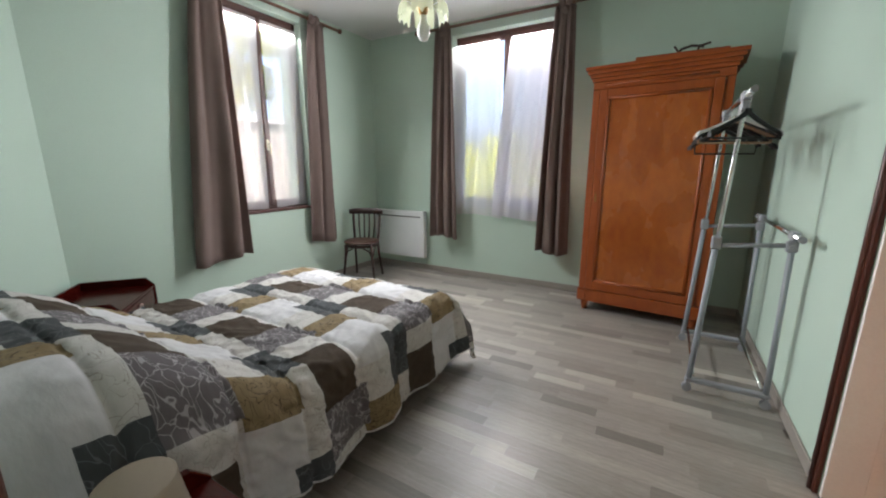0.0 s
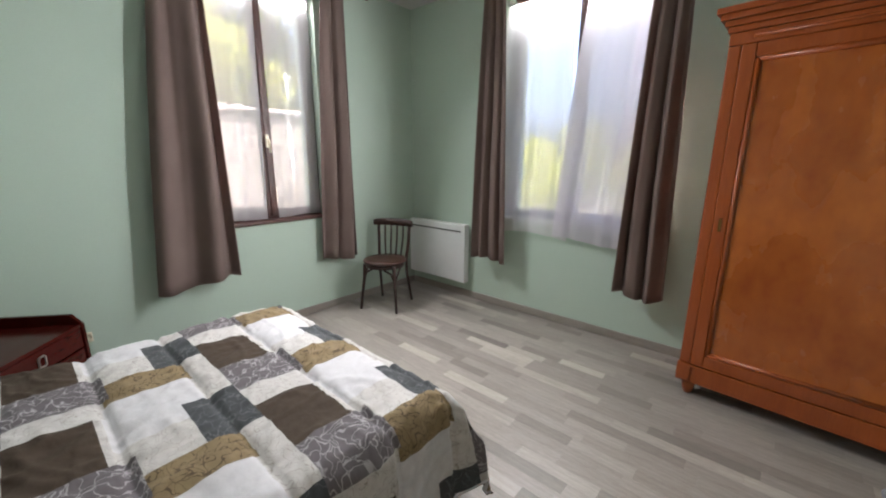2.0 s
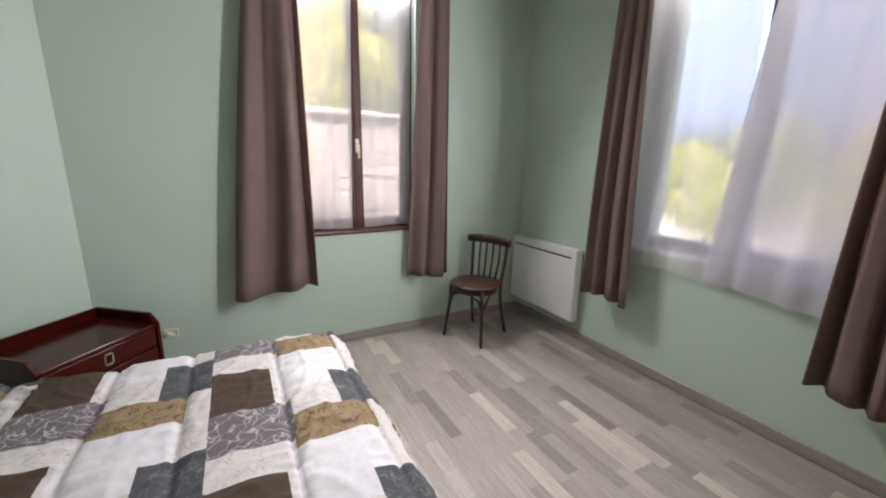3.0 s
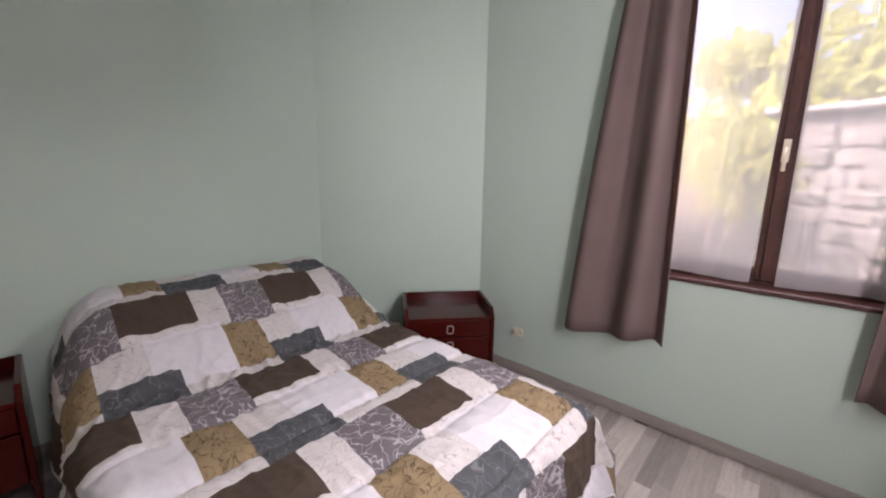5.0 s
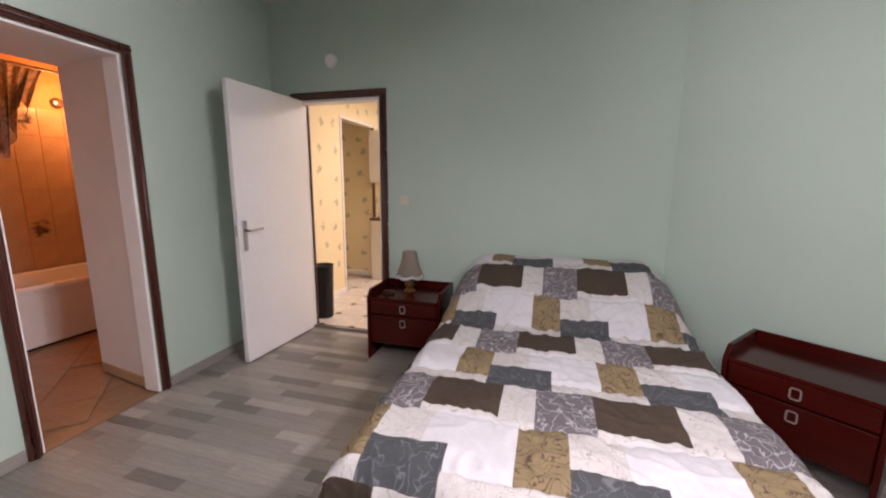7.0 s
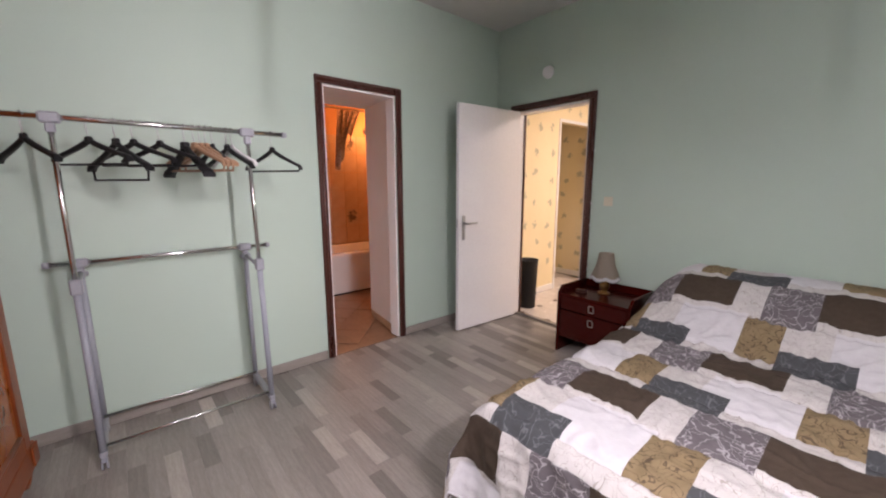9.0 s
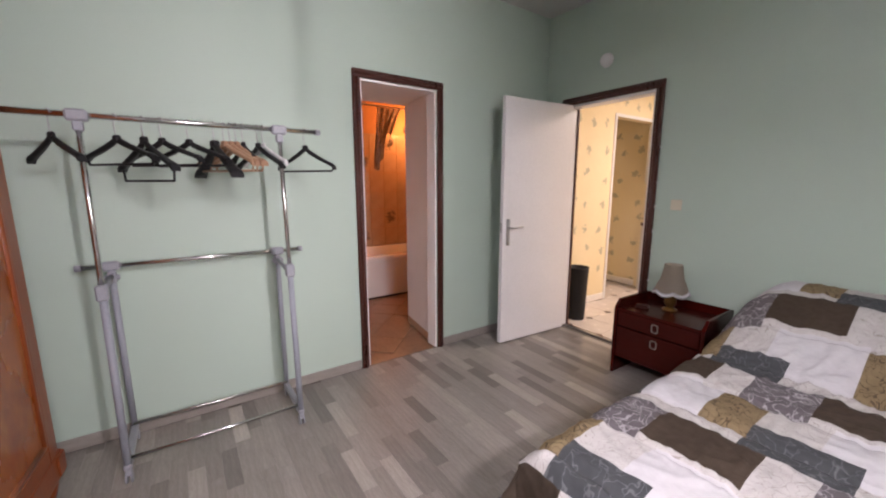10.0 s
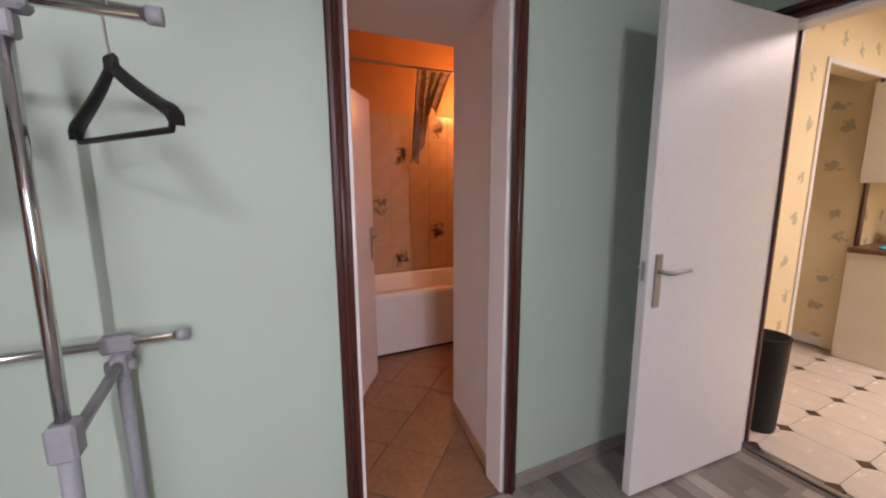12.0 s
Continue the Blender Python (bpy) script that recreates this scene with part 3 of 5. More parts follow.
for k in (0, 1):
    bm = bmesh.new()
    bmesh.ops.create_uvsphere(bm, u_segments=24, v_segments=14, radius=1)
    for v in bm.verts:
        x, y, z = v.co
        v.co = (math.copysign(abs(x) ** 0.55, x) * 0.27, math.copysign(abs(y) ** 0.6, y) * 0.15, z * 0.09)
    for f in bm.faces:
        f.smooth = True
    single("pillow", bm, M_MATT, "white pillow under the duvet", "pillow", pose(BX0 + 0.37 + 0.67 * k, -0.58, 0.585))


def bed_height(x, y):
    """Height of the made bed's top at a place of the room."""
    t = min(1, max(0, (0.06 - y) / 0.64))
    t = t * t * (3 - 2 * t)
    side = min(1, max(0, min(x - BX0, BX1 - x) / 0.22))
    side = math.sin(side * math.pi / 2)
    back = min(1, max(0, (y - BY0) / 0.10))
    return 0.518 + (0.30 * (0.25 + 0.75 * side ** 0.7) * t) * (0.8 + 0.2 * math.sin(back * math.pi / 2))


PAT_U, PAT_V = 0.63, 0.595


def patch(u, v):
    """Which of the printed cloths lies at (u to the west, v to the foot)."""
    u, v = u - 1.95, v - 0.65
    r = math.floor(v / PAT_V)
    v -= r * PAT_V
    u = (u + r * PAT_U / 2) % PAT_U
    if v < 0.21 and u < 0.29:
        return 0
    if v < 0.235 and 0.29 <= u < 0.42:
        return 5
    if v < 0.265 and u >= 0.42:
        return 2
    if 0.43 <= v and (u < 0.16 or u >= 0.53):
        return 4
    if 0.225 <= v < 0.51 and 0.07 <= u < 0.37:
        return 1
    if 0.25 <= v < 0.52 and 0.37 <= u < 0.53:
        return 3
    return 5


def pattern_rows(step):
    """Cloth length along the bed's middle line, from the flat part up over the pillows."""
    rows, mid = {}, (BX0 + BX1) / 2
    n = round((0.10 - BY0) / step)
    s = 0.10
    for j in range(n, -1, -1):
        y = BY0 + j * step
        rows[j] = s
        s -= math.hypot(step, bed_height(mid, y) - bed_height(mid, y - step))
    return rows


def make_duvet():
    step = 0.01
    drop_e, drop_w, drop_f = 0.38, 0.38, 0.40
    bend = 0.085
    nu = int((BX1 - BX0 + drop_e + drop_w) / step)
    nv = int((BY1 - BY0 + drop_f) / step)
    bm = bmesh.new()
    uvl = bm.loops.layers.uv.new("UVMap")
    grid, flat = [], []

    cloth_v = pattern_rows(step)

    def over(s):
        """Cloth length s past an edge: how far out and how far down."""
        if s <= 0:
            return s, 0.0
        q = bend * math.pi / 2
        if s < q:
            a = s / bend
            return bend * math.sin(a), bend * (1 - math.cos(a))
        return bend + 0.10 * (s - q), bend + (s - q)

    for j in range(nv + 1):
        v = BY0 + j * step
        pv = cloth_v.get(j, v)
        row, frow = [], []
        for i in range(nu + 1):
            cx = BX0 - drop_w + i * step
            dx_e, dz_e = over(cx - (BX1 - bend))
            dx_w, dz_w = over((BX0 + bend) - cx)
            dy, dz_f = over(v - (BY1 - bend))
            x = min(max(cx, BX0 + bend), BX1 - bend) + (dx_e if dx_e > 0 else 0) - (dx_w if dx_w > 0 else 0)
            y = min(v, BY1 - bend) + (dy if dy > 0 else 0)
            h = bed_height(min(max(x, BX0 + 0.01), BX1 - 0.01), min(y, BY1))
            dz = max(dz_e, dz_w)
            z = h - math.hypot(dz, dz_f) if dz > 0 and dz_f > 0 else h - dz - dz_f
            # padded channels between the cross seams
            q = (pv - 0.65) % PAT_V
            d = min(abs(q - 0.24), abs(q - 0.51), abs(q - 0.24 + PAT_V), abs(q - 0.51 + PAT_V), abs(q - 0.24 - PAT_V), abs(q - 0.51 - PAT_V))
            puff = 0.016 * (1 - math.exp(-(d / 0.045) ** 1.1)) - 0.008 - 0.012 * math.exp(-(d / 0.009) ** 2)
            puff += 0.011 * math.exp(-((d - 0.025) / 0.035) ** 2) * noise.noise(Vector((cx * 34, v * 5, 11)))
            wr = noise.noise(Vector((cx * 3.2, v * 4.0, 0))) * 0.009 + noise.noise(Vector((cx * 13, v * 9, 3))) * 0.006 + noise.noise(Vector((cx * 30, v * 24, 5))) * 0.002
            wr += max(0, noise.noise(Vector((cx * 9 + 3 * v, v * 2.6, 7)))) * 0.010
            rg = noise.noise(Vector((cx * 3.2 - v * 1.2, v * 8.5 + cx * 2, 19)))
            wr += 0.0075 * max(0.0, 1 - abs(rg) * 6) * (0.4 + 0.6 * min(1, max(0, v)))
            rg = noise.noise(Vector((cx * 9 - v * 7, v * 5 + cx * 3, 61)))
            wr += 0.014 * max(0.0, 1 - abs(rg) * 4.5) * math.exp(-((v + 0.02) / 0.24) ** 2)
            rg = noise.noise(Vector((cx * 11 + v * 4, v * 3.2 - cx * 2, 43)))
            wr += 0.006 * max(0.0, 1 - abs(rg) * 5)
            wave = 0.022 * math.sin(v * 15 + 1.3) * min(1, dz / 0.3) if dz > dz_f else 0.025 * math.sin(cx * 12) * min(1, dz_f / 0.3)
            sx = 1 if dx_e > 0 else -1
            if dz > 0.05 or dz_f > 0.05:
                k = math.hypot(dz, dz_f)
                calm = 1 - 0.7 * min(1, min(dz, dz_f) / 0.12)
                push = (puff + wr + wave) * calm
                flare = min(1, dz * dz_f / 0.04)
                x += sx * (push * dz / k + 0.05 * flare)
                y += push * dz_f / k + 0.06 * flare
                z += 0.04 * flare
            else:
                z += puff + wr
            z = max(z, 0.035)
            row.append(bm.verts.new((x, y, z)))
            frow.append((-cx, pv))
        grid.append(row)
        flat.append(frow)
    for j in range(nv):
        for i in range(nu):
            f = bm.faces.new((grid[j][i], grid[j][i + 1], grid[j + 1][i + 1], grid[j + 1][i]))
            f.smooth = True
            uu, vv = flat[j][i]
            f.material_index = patch(uu - step / 2, (vv + flat[j + 1][i][1]) / 2)
            for lp, (a, b) in zip(f.loops, (flat[j][i], flat[j][i + 1], flat[j + 1][i + 1], flat[j + 1][i])):
                lp[uvl].uv = (a, b)
    rim_pts = [grid[j][0].co.copy() for j in range(0, nv, 3)] + [grid[nv][i].co.copy() for i in range(0, nu, 3)] + [grid[j][nu].co.copy() for j in range(nv, 0, -3)]
    return bm, rim_pts


duvet_bm, duvet_rim = make_duvet()
duvet = single("duvet", duvet_bm, [M_D_BROWN, M_D_WHITE, M_D_PURP, M_D_TAN, M_D_SLATE, M_D_CREAM], "brown, cream, mauve and slate patchwork duvet spread over the bed", "duvet")
so = duvet.modifiers.new("thickness", 'SOLIDIFY')
so.thickness, so.offset = 0.012, -1
part("hem", tube(duvet_rim, 0.005, 6), M_D_WHITE, duvet, "white bound hem")

# ---- nightstands ----


def nightstand(label, m):
    """Local x across, y to the front, origin at the back middle on the floor."""
    w, d, h = 0.58, 0.42, 0.55
    ob = thing("nightstand", label, "nightstand", m, "nightstands beside the bed")
    for s in (-1, 1):
        bm = bmesh.new()
        x0, x1 = sorted((s * w / 2, s * (w / 2 - 0.022)))
        vs = [(0, 0.001), (d, 0.001), (d, h - 0.055), (d - 0.05, h), (0, h)]
        a = [bm.verts.new((x0, y, z)) for y, z in vs]
        b = [bm.verts.new((x1, y, z)) for y, z in vs]
        bm.faces.new(a)
        bm.faces.new(b)
        for i in range(5):
            bm.faces.new((a[i], a[(i + 1) % 5], b[(i + 1) % 5], b[i]))
        bmesh.ops.bevel(bm, geom=bm.edges[:], offset=0.003, segments=1, affect='EDGES')
        part("side_panel", bm, M_MAHOG, ob)
    part("back_panel", box((-w / 2 + 0.023, 0, 0.12), (w / 2 - 0.023, 0.016, h), 0.003), M_MAHOG, ob)
    part("top", box((-w / 2 + 0.023, 0.017, h - 0.075), (w / 2 - 0.023, d - 0.004, h - 0.055), 0.003), M_MAHOG, ob)
    part("bottom", box((-w / 2 + 0.023, 0.017, 0.13), (w / 2 - 0.023, d - 0.03, 0.148), 0.002), M_MAHOG, ob)
    for z0, z1, zc in ((0.130, 0.359, 0.306), (0.364, 0.474, 0.418)):
        dr = part("drawer", box((-w / 2 + 0.026, d - 0.028, z0 + 0.002), (w / 2 - 0.026, d - 0.006, z1 - 0.002), 0.004), M_MAHOG, ob)
        bm = bmesh.new()
        add_tube(bm, [(-0.014, d - 0.001, zc - 0.026), (-0.019, d - 0.001, zc - 0.020), (-0.019, d + 0.001, zc + 0.020), (-0.014, d + 0.001, zc + 0.026), (0.014, d + 0.001, zc + 0.026), (0.019, d + 0.001, zc + 0.020), (0.019, d - 0.001, zc - 0.020), (0.014, d - 0.001, zc - 0.026)], 0.004, 6, closed=True)
        part("handle", bm, M_PULL, dr, "rectangular pewter pull")
    return ob


nightstand("glossy red mahogany nightstand with two drawers beside the door", pose(-1.365, -0.838, 0))
nightstand("glossy red mahogany nightstand set across the slanted corner", pose(-3.77, -0.150, 0, 0, 0, -39.5))


def table_lamp(m):
    ob = thing("table_lamp", "small brass lamp with a beige scalloped shade on a nightstand", "table lamp", m)
    part("foot", lathe([(0, 0), (0.046, 0), (0.048, 0.007), (0.030, 0.014), (0.020, 0.022), (0.034, 0.038), (0.041, 0.058), (0.036, 0.078), (0.020, 0.094), (0.012, 0.104), (0.010, 0.19), (0, 0.19)]), M_BRASS, ob, "round-bellied brass foot")
    bm = bmesh.new()
    n, rows = 72, 14
    g = []
    for j in range(rows + 1):
        t = j / rows
        z = 0.325 - 0.185 * t
        r = 0.055 + 0.030 * t ** 1.2 + 0.020 * max(0, t - 0.55) / 0.45
        ring = []
        for k in range(n):
            a = k * math.tau / n
            sc = 1 + 0.045 * abs(math.sin(a * 3)) * t + 0.012 * math.sin(a * 36)
            dz = -0.018 * abs(math.sin(a * 3)) * max(0, t - 0.75) / 0.25
            ring.append(bm.verts.new((r * sc * math.cos(a), r * sc * math.sin(a), z + dz)))
        g.append(ring)
    for j in range(rows):
        for k in range(n):
            bm.faces.new((g[j][k], g[j][(k + 1) % n], g[j + 1][(k + 1) % n], g[j + 1][k])).smooth = True
    part("shade", bm, M_SHADE, ob, "beige pleated cloth shade")
    bm = bmesh.new()
    low = []
    for k in range(n):
        a = k * math.tau / n
        wav = abs(math.sin(a * 3))
        r = 0.106 * (1 + 0.045 * wav)
        z = 0.140 - 0.018 * wav
        low.append([bm.verts.new((q * math.cos(a), q * math.sin(a), h)) for q, h in ((r, z + 0.013), (r + 0.006, z - 0.002), (r + 0.004, z - 0.015), (r - 0.002, z - 0.003))])
    for k in range(n):
        p, q = low[k], low[(k + 1) % n]
        for i in range(4):
            bm.faces.new((p[i], q[i], q[(i + 1) % 4], p[(i + 1) % 4])).smooth = True
    part("trim", bm, M_D_WHITE, ob, "scalloped cream trim")
    return ob


table_lamp(pose(-1.335, -0.665, 0.4965))
single("small_box", box((-0.04, -0.022, 0), (0.04, 0.022, 0.022), 0.004), M_CHAIR, "small dark box lying on the nightstand", "box", pose(-1.20, -0.56, 0.4965, 0, 0, 12))

# ---- wardrobe ----


def wardrobe(m):
    """Local x across from the left corner, y to the back, z up."""
    w, d = 0.96, 0.40
    ob = thing("wardrobe", "tall honey-coloured wooden wardrobe with one panelled door and a cornice", "wardrobe", m)
    bm = bmesh.new()
    add_box(bm, (0, 0.022, 0.09), (0.022, d, 1.975), 0.004)
    add_box(bm, (w - 0.022, 0.022, 0.09), (w, d, 1.975), 0.004)
    add_box(bm, (0.023, d - 0.012, 0.10), (w - 0.023, d, 1.97))
    add_box(bm, (0.023, 0.03, 0.10), (w - 0.023, d - 0.013, 0.12))
    part("body", bm, M_WARD, ob)
    for x in (0.0, w - 0.055):
        part("stile", box((x, 0, 0.20), (x + 0.055, 0.0215, 1.925), 0.008, seg=2), M_WARD, ob)
    part("frieze", box((0, 0.0, 1.927), (w, 0.0215, 1.985), 0.004), M_WARD, ob)
    part("frieze_bead", tube([(0.10, -0.001, 1.957), (w - 0.10, -0.001, 1.957)], 0.009, 8), M_WARD, ob)
    for x in (0.0, w - 0.06):
        part("corner_block", box((x - 0.006, -0.018, 0.10), (x + 0.066, -0.0105, 0.192), 0.003), M_WARD, ob)
    part("plinth", box((-0.008, -0.01, 0.085), (w + 0.008, 0.0215, 0.198), 0.010, seg=2), M_WARD, ob)
    door = part("door", box((0.058, 0.003, 0.203), (w - 0.058, 0.012, 1.923)), M_WARD, ob)
    x0, x1, z0, z1, s = 0.058, w - 0.058, 0.203, 1.923, 0.062
    for lo, hi in (((x0, -0.012, z0), (x0 + s, 0.0025, z1)), ((x1 - s, -0.012, z0), (x1, 0.0025, z1)), ((x0 + s, -0.012, z1 - s), (x1 - s, 0.0025, z1)), ((x0 + s, -0.012, z0), (x1 - s, 0.0025, z0 + s + 0.01))):
        part("door_rail", box(lo, hi, 0.004), M_WARD, door)
    bm = bmesh.new()
    c = [(x0 + s + 0.012, z0 + s + 0.022), (x1 - s - 0.012, z0 + s + 0.022), (x1 - s - 0.012, z1 - s - 0.012), (x0 + s + 0.012, z1 - s - 0.012)]
    for (xa, za), (xb, zb) in zip(c, c[1:] + c[:1]):
        add_tube(bm, [(xa, -0.002, za), (xb, -0.002, zb)], 0.0135, 8)
    part("moulding", bm, M_WARD, door)
    part("panel", box((x0 + s + 0.02, -0.004, z0 + s + 0.03), (x1 - s - 0.02, 0.0028, z1 - s - 0.02), 0.003), M_WARDP, door, "figured lighter wood panel")
    part("lock_plate", box((x0 + 0.024, -0.0145, 1.00), (x0 + 0.038, -0.0122, 1.07), 0.001), M_BRASS, door)
    for z, o in ((1.986, 0.010), (2.014, 0.024), (2.042, 0.042), (2.070, 0.058)):
        part("cornice_moulding", box((-o, -o, z), (w + o, d, z + 0.0279), 0.004, seg=2), M_WARD, ob)
    for x in (0.02, w - 0.085):
        for y in (0.0, d - 0.075):
            bm = lathe([(0, 0.0), (0.022, 0.0), (0.030, 0.03), (0.036, 0.06), (0.030, 0.084), (0, 0.084)], 14, (x + 0.035, y + 0.038, 0.001))
            part("foot", bm, M_WARD, ob)
    return ob


wardrobe(pose(-1.272, 2.715, 0, 0, 0, -4.5))
tray = thing("wooden_tray", "shallow wooden tray on top of the wardrobe", "tray", pose(-0.98, 2.80, 2.10))
part("tray_board", box((0, 0, 0.001), (0.62, 0.30, 0.016), 0.003), M_WARD, tray)
for lo, hi in (((0, 0, 0.0165), (0.62, 0.014, 0.06)), ((0, 0.286, 0.0165), (0.62, 0.30, 0.06)), ((0, 0.0145, 0.0165), (0.014, 0.2855, 0.06)), ((0.606, 0.0145, 0.0165), (0.62, 0.2855, 0.06))):
    part("tray_side", box(lo, hi, 0.003), M_WARD, tray)
bm = bmesh.new()
for pts in ([(0, 0, 0), (0.05, 0.01, 0.07), (0.12, 0.0, 0.085), (0.2, 0.01, 0.07)], [(0.02, 0.03, 0), (0.03, 0.03, 0.06), (0.0, 0.02, 0.10)], [(0.14, 0.02, 0.0), (0.17, 0.01, 0.08), (0.24, 0.0, 0.09)]):
    add_tube(bm, pts, 0.009, 6)
single("driftwood", bm, M_CHAIR, "dark twisted twigs lying in the tray", "ornament", pose(-0.72, 2.87, 2.126))

# ---- clothes rack ----
rack = thing("clothes_rack", "double-rail clothes rack of chrome and grey tube on castors", "clothes rack")
RY0, RY1 = 1.625, 2.40
XF, XB = -0.43, -0.075
for y in (RY0, RY1):
    part("front_post", tube([(XF, y, 0.085), (XF + 0.035, y, 0.90)], 0.0155, 12), M_GREYTUBE, rack, "grey painted lower tube")
    part("upper_post", tube([(XF + 0.035, y, 0.86), (-0.362, y, 1.625)], 0.0115, 12), M_CHROME, rack, "chrome upper tube")
    part("rear_post", tube([(XB, y, 0.085), (XB - 0.01, y, 0.945)], 0.0145, 12), M_GREYTUBE, rack)
    part("post_collar", box((XF + 0.012, y - 0.022, 0.865), (XF + 0.058, y + 0.022, 0.935), 0.006), M_GREY, rack)
    part("brace", tube([(XF + 0.045, y, 0.885), (XB - 0.03, y, 0.912)], 0.012, 8), M_GREY, rack)
    kn = bmesh.new()
    add_tube(kn, [(XB - 0.012, y - 0.03, 0.905), (XB - 0.012, y + 0.03, 0.905)], 0.014, 10)
    add_box(kn, (XB - 0.035, y - 0.018, 0.88), (XB + 0.012, y + 0.018, 0.935), 0.005)
    part("knob", kn, M_GREY, rack)
    part("rear_connector", box((XB - 0.028, y - 0.035, 0.94), (XB + 0.01, y + 0.035, 0.985), 0.007), M_GREY, rack)
    cn = box((-0.385, y - 0.036, 1.618), (-0.340, y + 0.036, 1.665), 0.008)
    add_box(cn, (-0.380, y - 0.017, 1.578), (-0.345, y + 0.017, 1.619), 0.005)
    part("top_connector", cn, M_GREY, rack)
    part("foot_bar", box((XF - 0.02, y - 0.016, 0.062), (XB + 0.02, y + 0.016, 0.092), 0.007), M_GREY, rack)
    for x in (XF - 0.005, XB + 0.005):
        st = part("castor", box((x - 0.012, y - 0.012, 0.035), (x + 0.012, y + 0.012, 0.0615), 0.003), M_GREY, rack)
        wh = bmesh.new()
        for s in (-0.014, 0.006):
            add_tube(wh, [(x, y + s, 0.026), (x, y + s + 0.008, 0.026)], 0.025, 16)
        part("wheel", wh, M_GREY, st)
part("top_rail", tube([(-0.362, 1.425, 1.643), (-0.362, 2.70, 1.643)], 0.0125, 14), M_CHROME, rack, "chrome hanging rail")
part("rear_rail", tube([(XB - 0.01, 1.49, 0.964), (XB - 0.01, 2.52, 0.964)], 0.0125, 14), M_CHROME, rack, "chrome lower rail")
part("front_bar", tube([(XF + 0.02, RY0, 0.105), (XF + 0.02, RY1, 0.105)], 0.008, 10), M_CHROME, rack)
part("rear_bar", tube([(XB - 0.02, RY0, 0.105), (XB - 0.02, RY1, 0.105)], 0.008, 10), M_CHROME, rack)
for y, x, z in ((1.425, -0.362, 1.643), (2.70, -0.362, 1.643), (1.49, XB - 0.01, 0.964), (2.52, XB - 0.01, 0.964)):
    part("end_cap", tube([(x, y - 0.012, z), (x, y + 0.012, z)], 0.016, 12), M_GREY, rack)


def hanger(material, label, w, bar, m, thick=0.009, drop=0.075):
    """Origin on the rail's axis, hanger in the local x-z plane."""
    ob = thing("clothes_hanger", label, "clothes hanger", m, "hangers on the rack")
    hk = [(0.0, 0, -0.085), (0.0, 0, -0.05)] + [(0.0155 * math.cos(a), 0, 0.0 + 0.0165 * math.sin(a)) for a in [radians(-60 + 30 * k) for k in range(9)]]
    hk[1] = (0.008, 0, -0.035)
    part("hook", tube(hk, 0.0022, 6), M_STEEL, ob, "thin metal hook")
    bm = bmesh.new()
    n = 14
    for s in (-1, 1):
        pts = []
        for k in range(n + 1):
            t = k / n
            pts.append((s * w / 2 * t, 0, -0.086 - drop * (t ** 0.80) - (0.008 if k == n else 0)))
        rings = []
        for k, p in enumerate(pts):
            t = k / n
            hh = 0.027 - 0.013 * t + 0.008 * max(0.0, t - 0.8) / 0.2
            tt = thick * (0.6 + 1.0 * t)
            rings.append([bm.verts.new((p[0], y, p[2] + z)) for y, z in ((-tt, -hh / 2), (tt, -hh / 2), (tt, hh * 0.3), (tt * 0.4, hh / 2), (-tt * 0.4, hh / 2), (-tt, hh * 0.3))])
        for a, b in zip(rings, rings[1:]):
            for k in range(6):
                bm.faces.new((a[k], a[(k + 1) % 6], b[(k + 1) % 6], b[k])).smooth = True
        bm.faces.new(rings[0])
        bm.faces.new(rings[-1])
    add_box(bm, (-0.018, -thick, -0.105), (0.018, thick, -0.072), 0.006)
    part("shoulder", bm, material, ob)
    if bar:
        b = [(-w / 2 * 0.93, 0, -0.095 - drop), (-w / 2 * 0.9, 0, -0.095 - drop - bar), (w / 2 * 0.9, 0, -0.095 - drop - bar), (w / 2 * 0.93, 0, -0.095 - drop)]
        part("trouser_bar", tube(b, 0.0055, 8), material, ob)
    return ob


HL = "black plastic clothes hanger on the chrome rail"
for y, turn, w, bar, mt, thick, drop in ((1.496, 36, 0.37, 0.015, 0, 0.007, 0.10), (1.704, 19, 0.40, 0, 2, 0.006, 0.085), (1.729, 22, 0.40, 0, 0, 0.009, 0.10), (1.797, 12, 0.30, 0, 0, 0.008, 0.07), (1.826, 25, 0.42, 0.03, 1, 0.012, 0.09), (1.852, 26, 0.42, 0.03, 1, 0.012, 0.09), (1.878, 29, 0.42, 0.03, 1, 0.012, 0.09), (1.920, 17, 0.43, 0.0, 0, 0.018, 0.145), (2.023, 42, 0.43, 0.02, 0, 0.010, 0.08), (2.125, 40, 0.43, 0.02, 0, 0.010, 0.08), (2.19, 30, 0.42, 0.05, 0, 0.012, 0.12), (2.283, 38, 0.43, 0.02, 0, 0.010, 0.08), (2.484, 32, 0.40, 0.0, 0, 0.009, 0.09)):
    hanger((M_BLACK, M_TANH, M_CLEAR)[mt], (HL, "tan plastic clothes hanger on the chrome rail", "pale clear plastic hanger on the chrome rail")[mt], w, bar, pose(-0.362, y, 1.643, 0, 0, turn), thick, drop)

# ---- chair ----


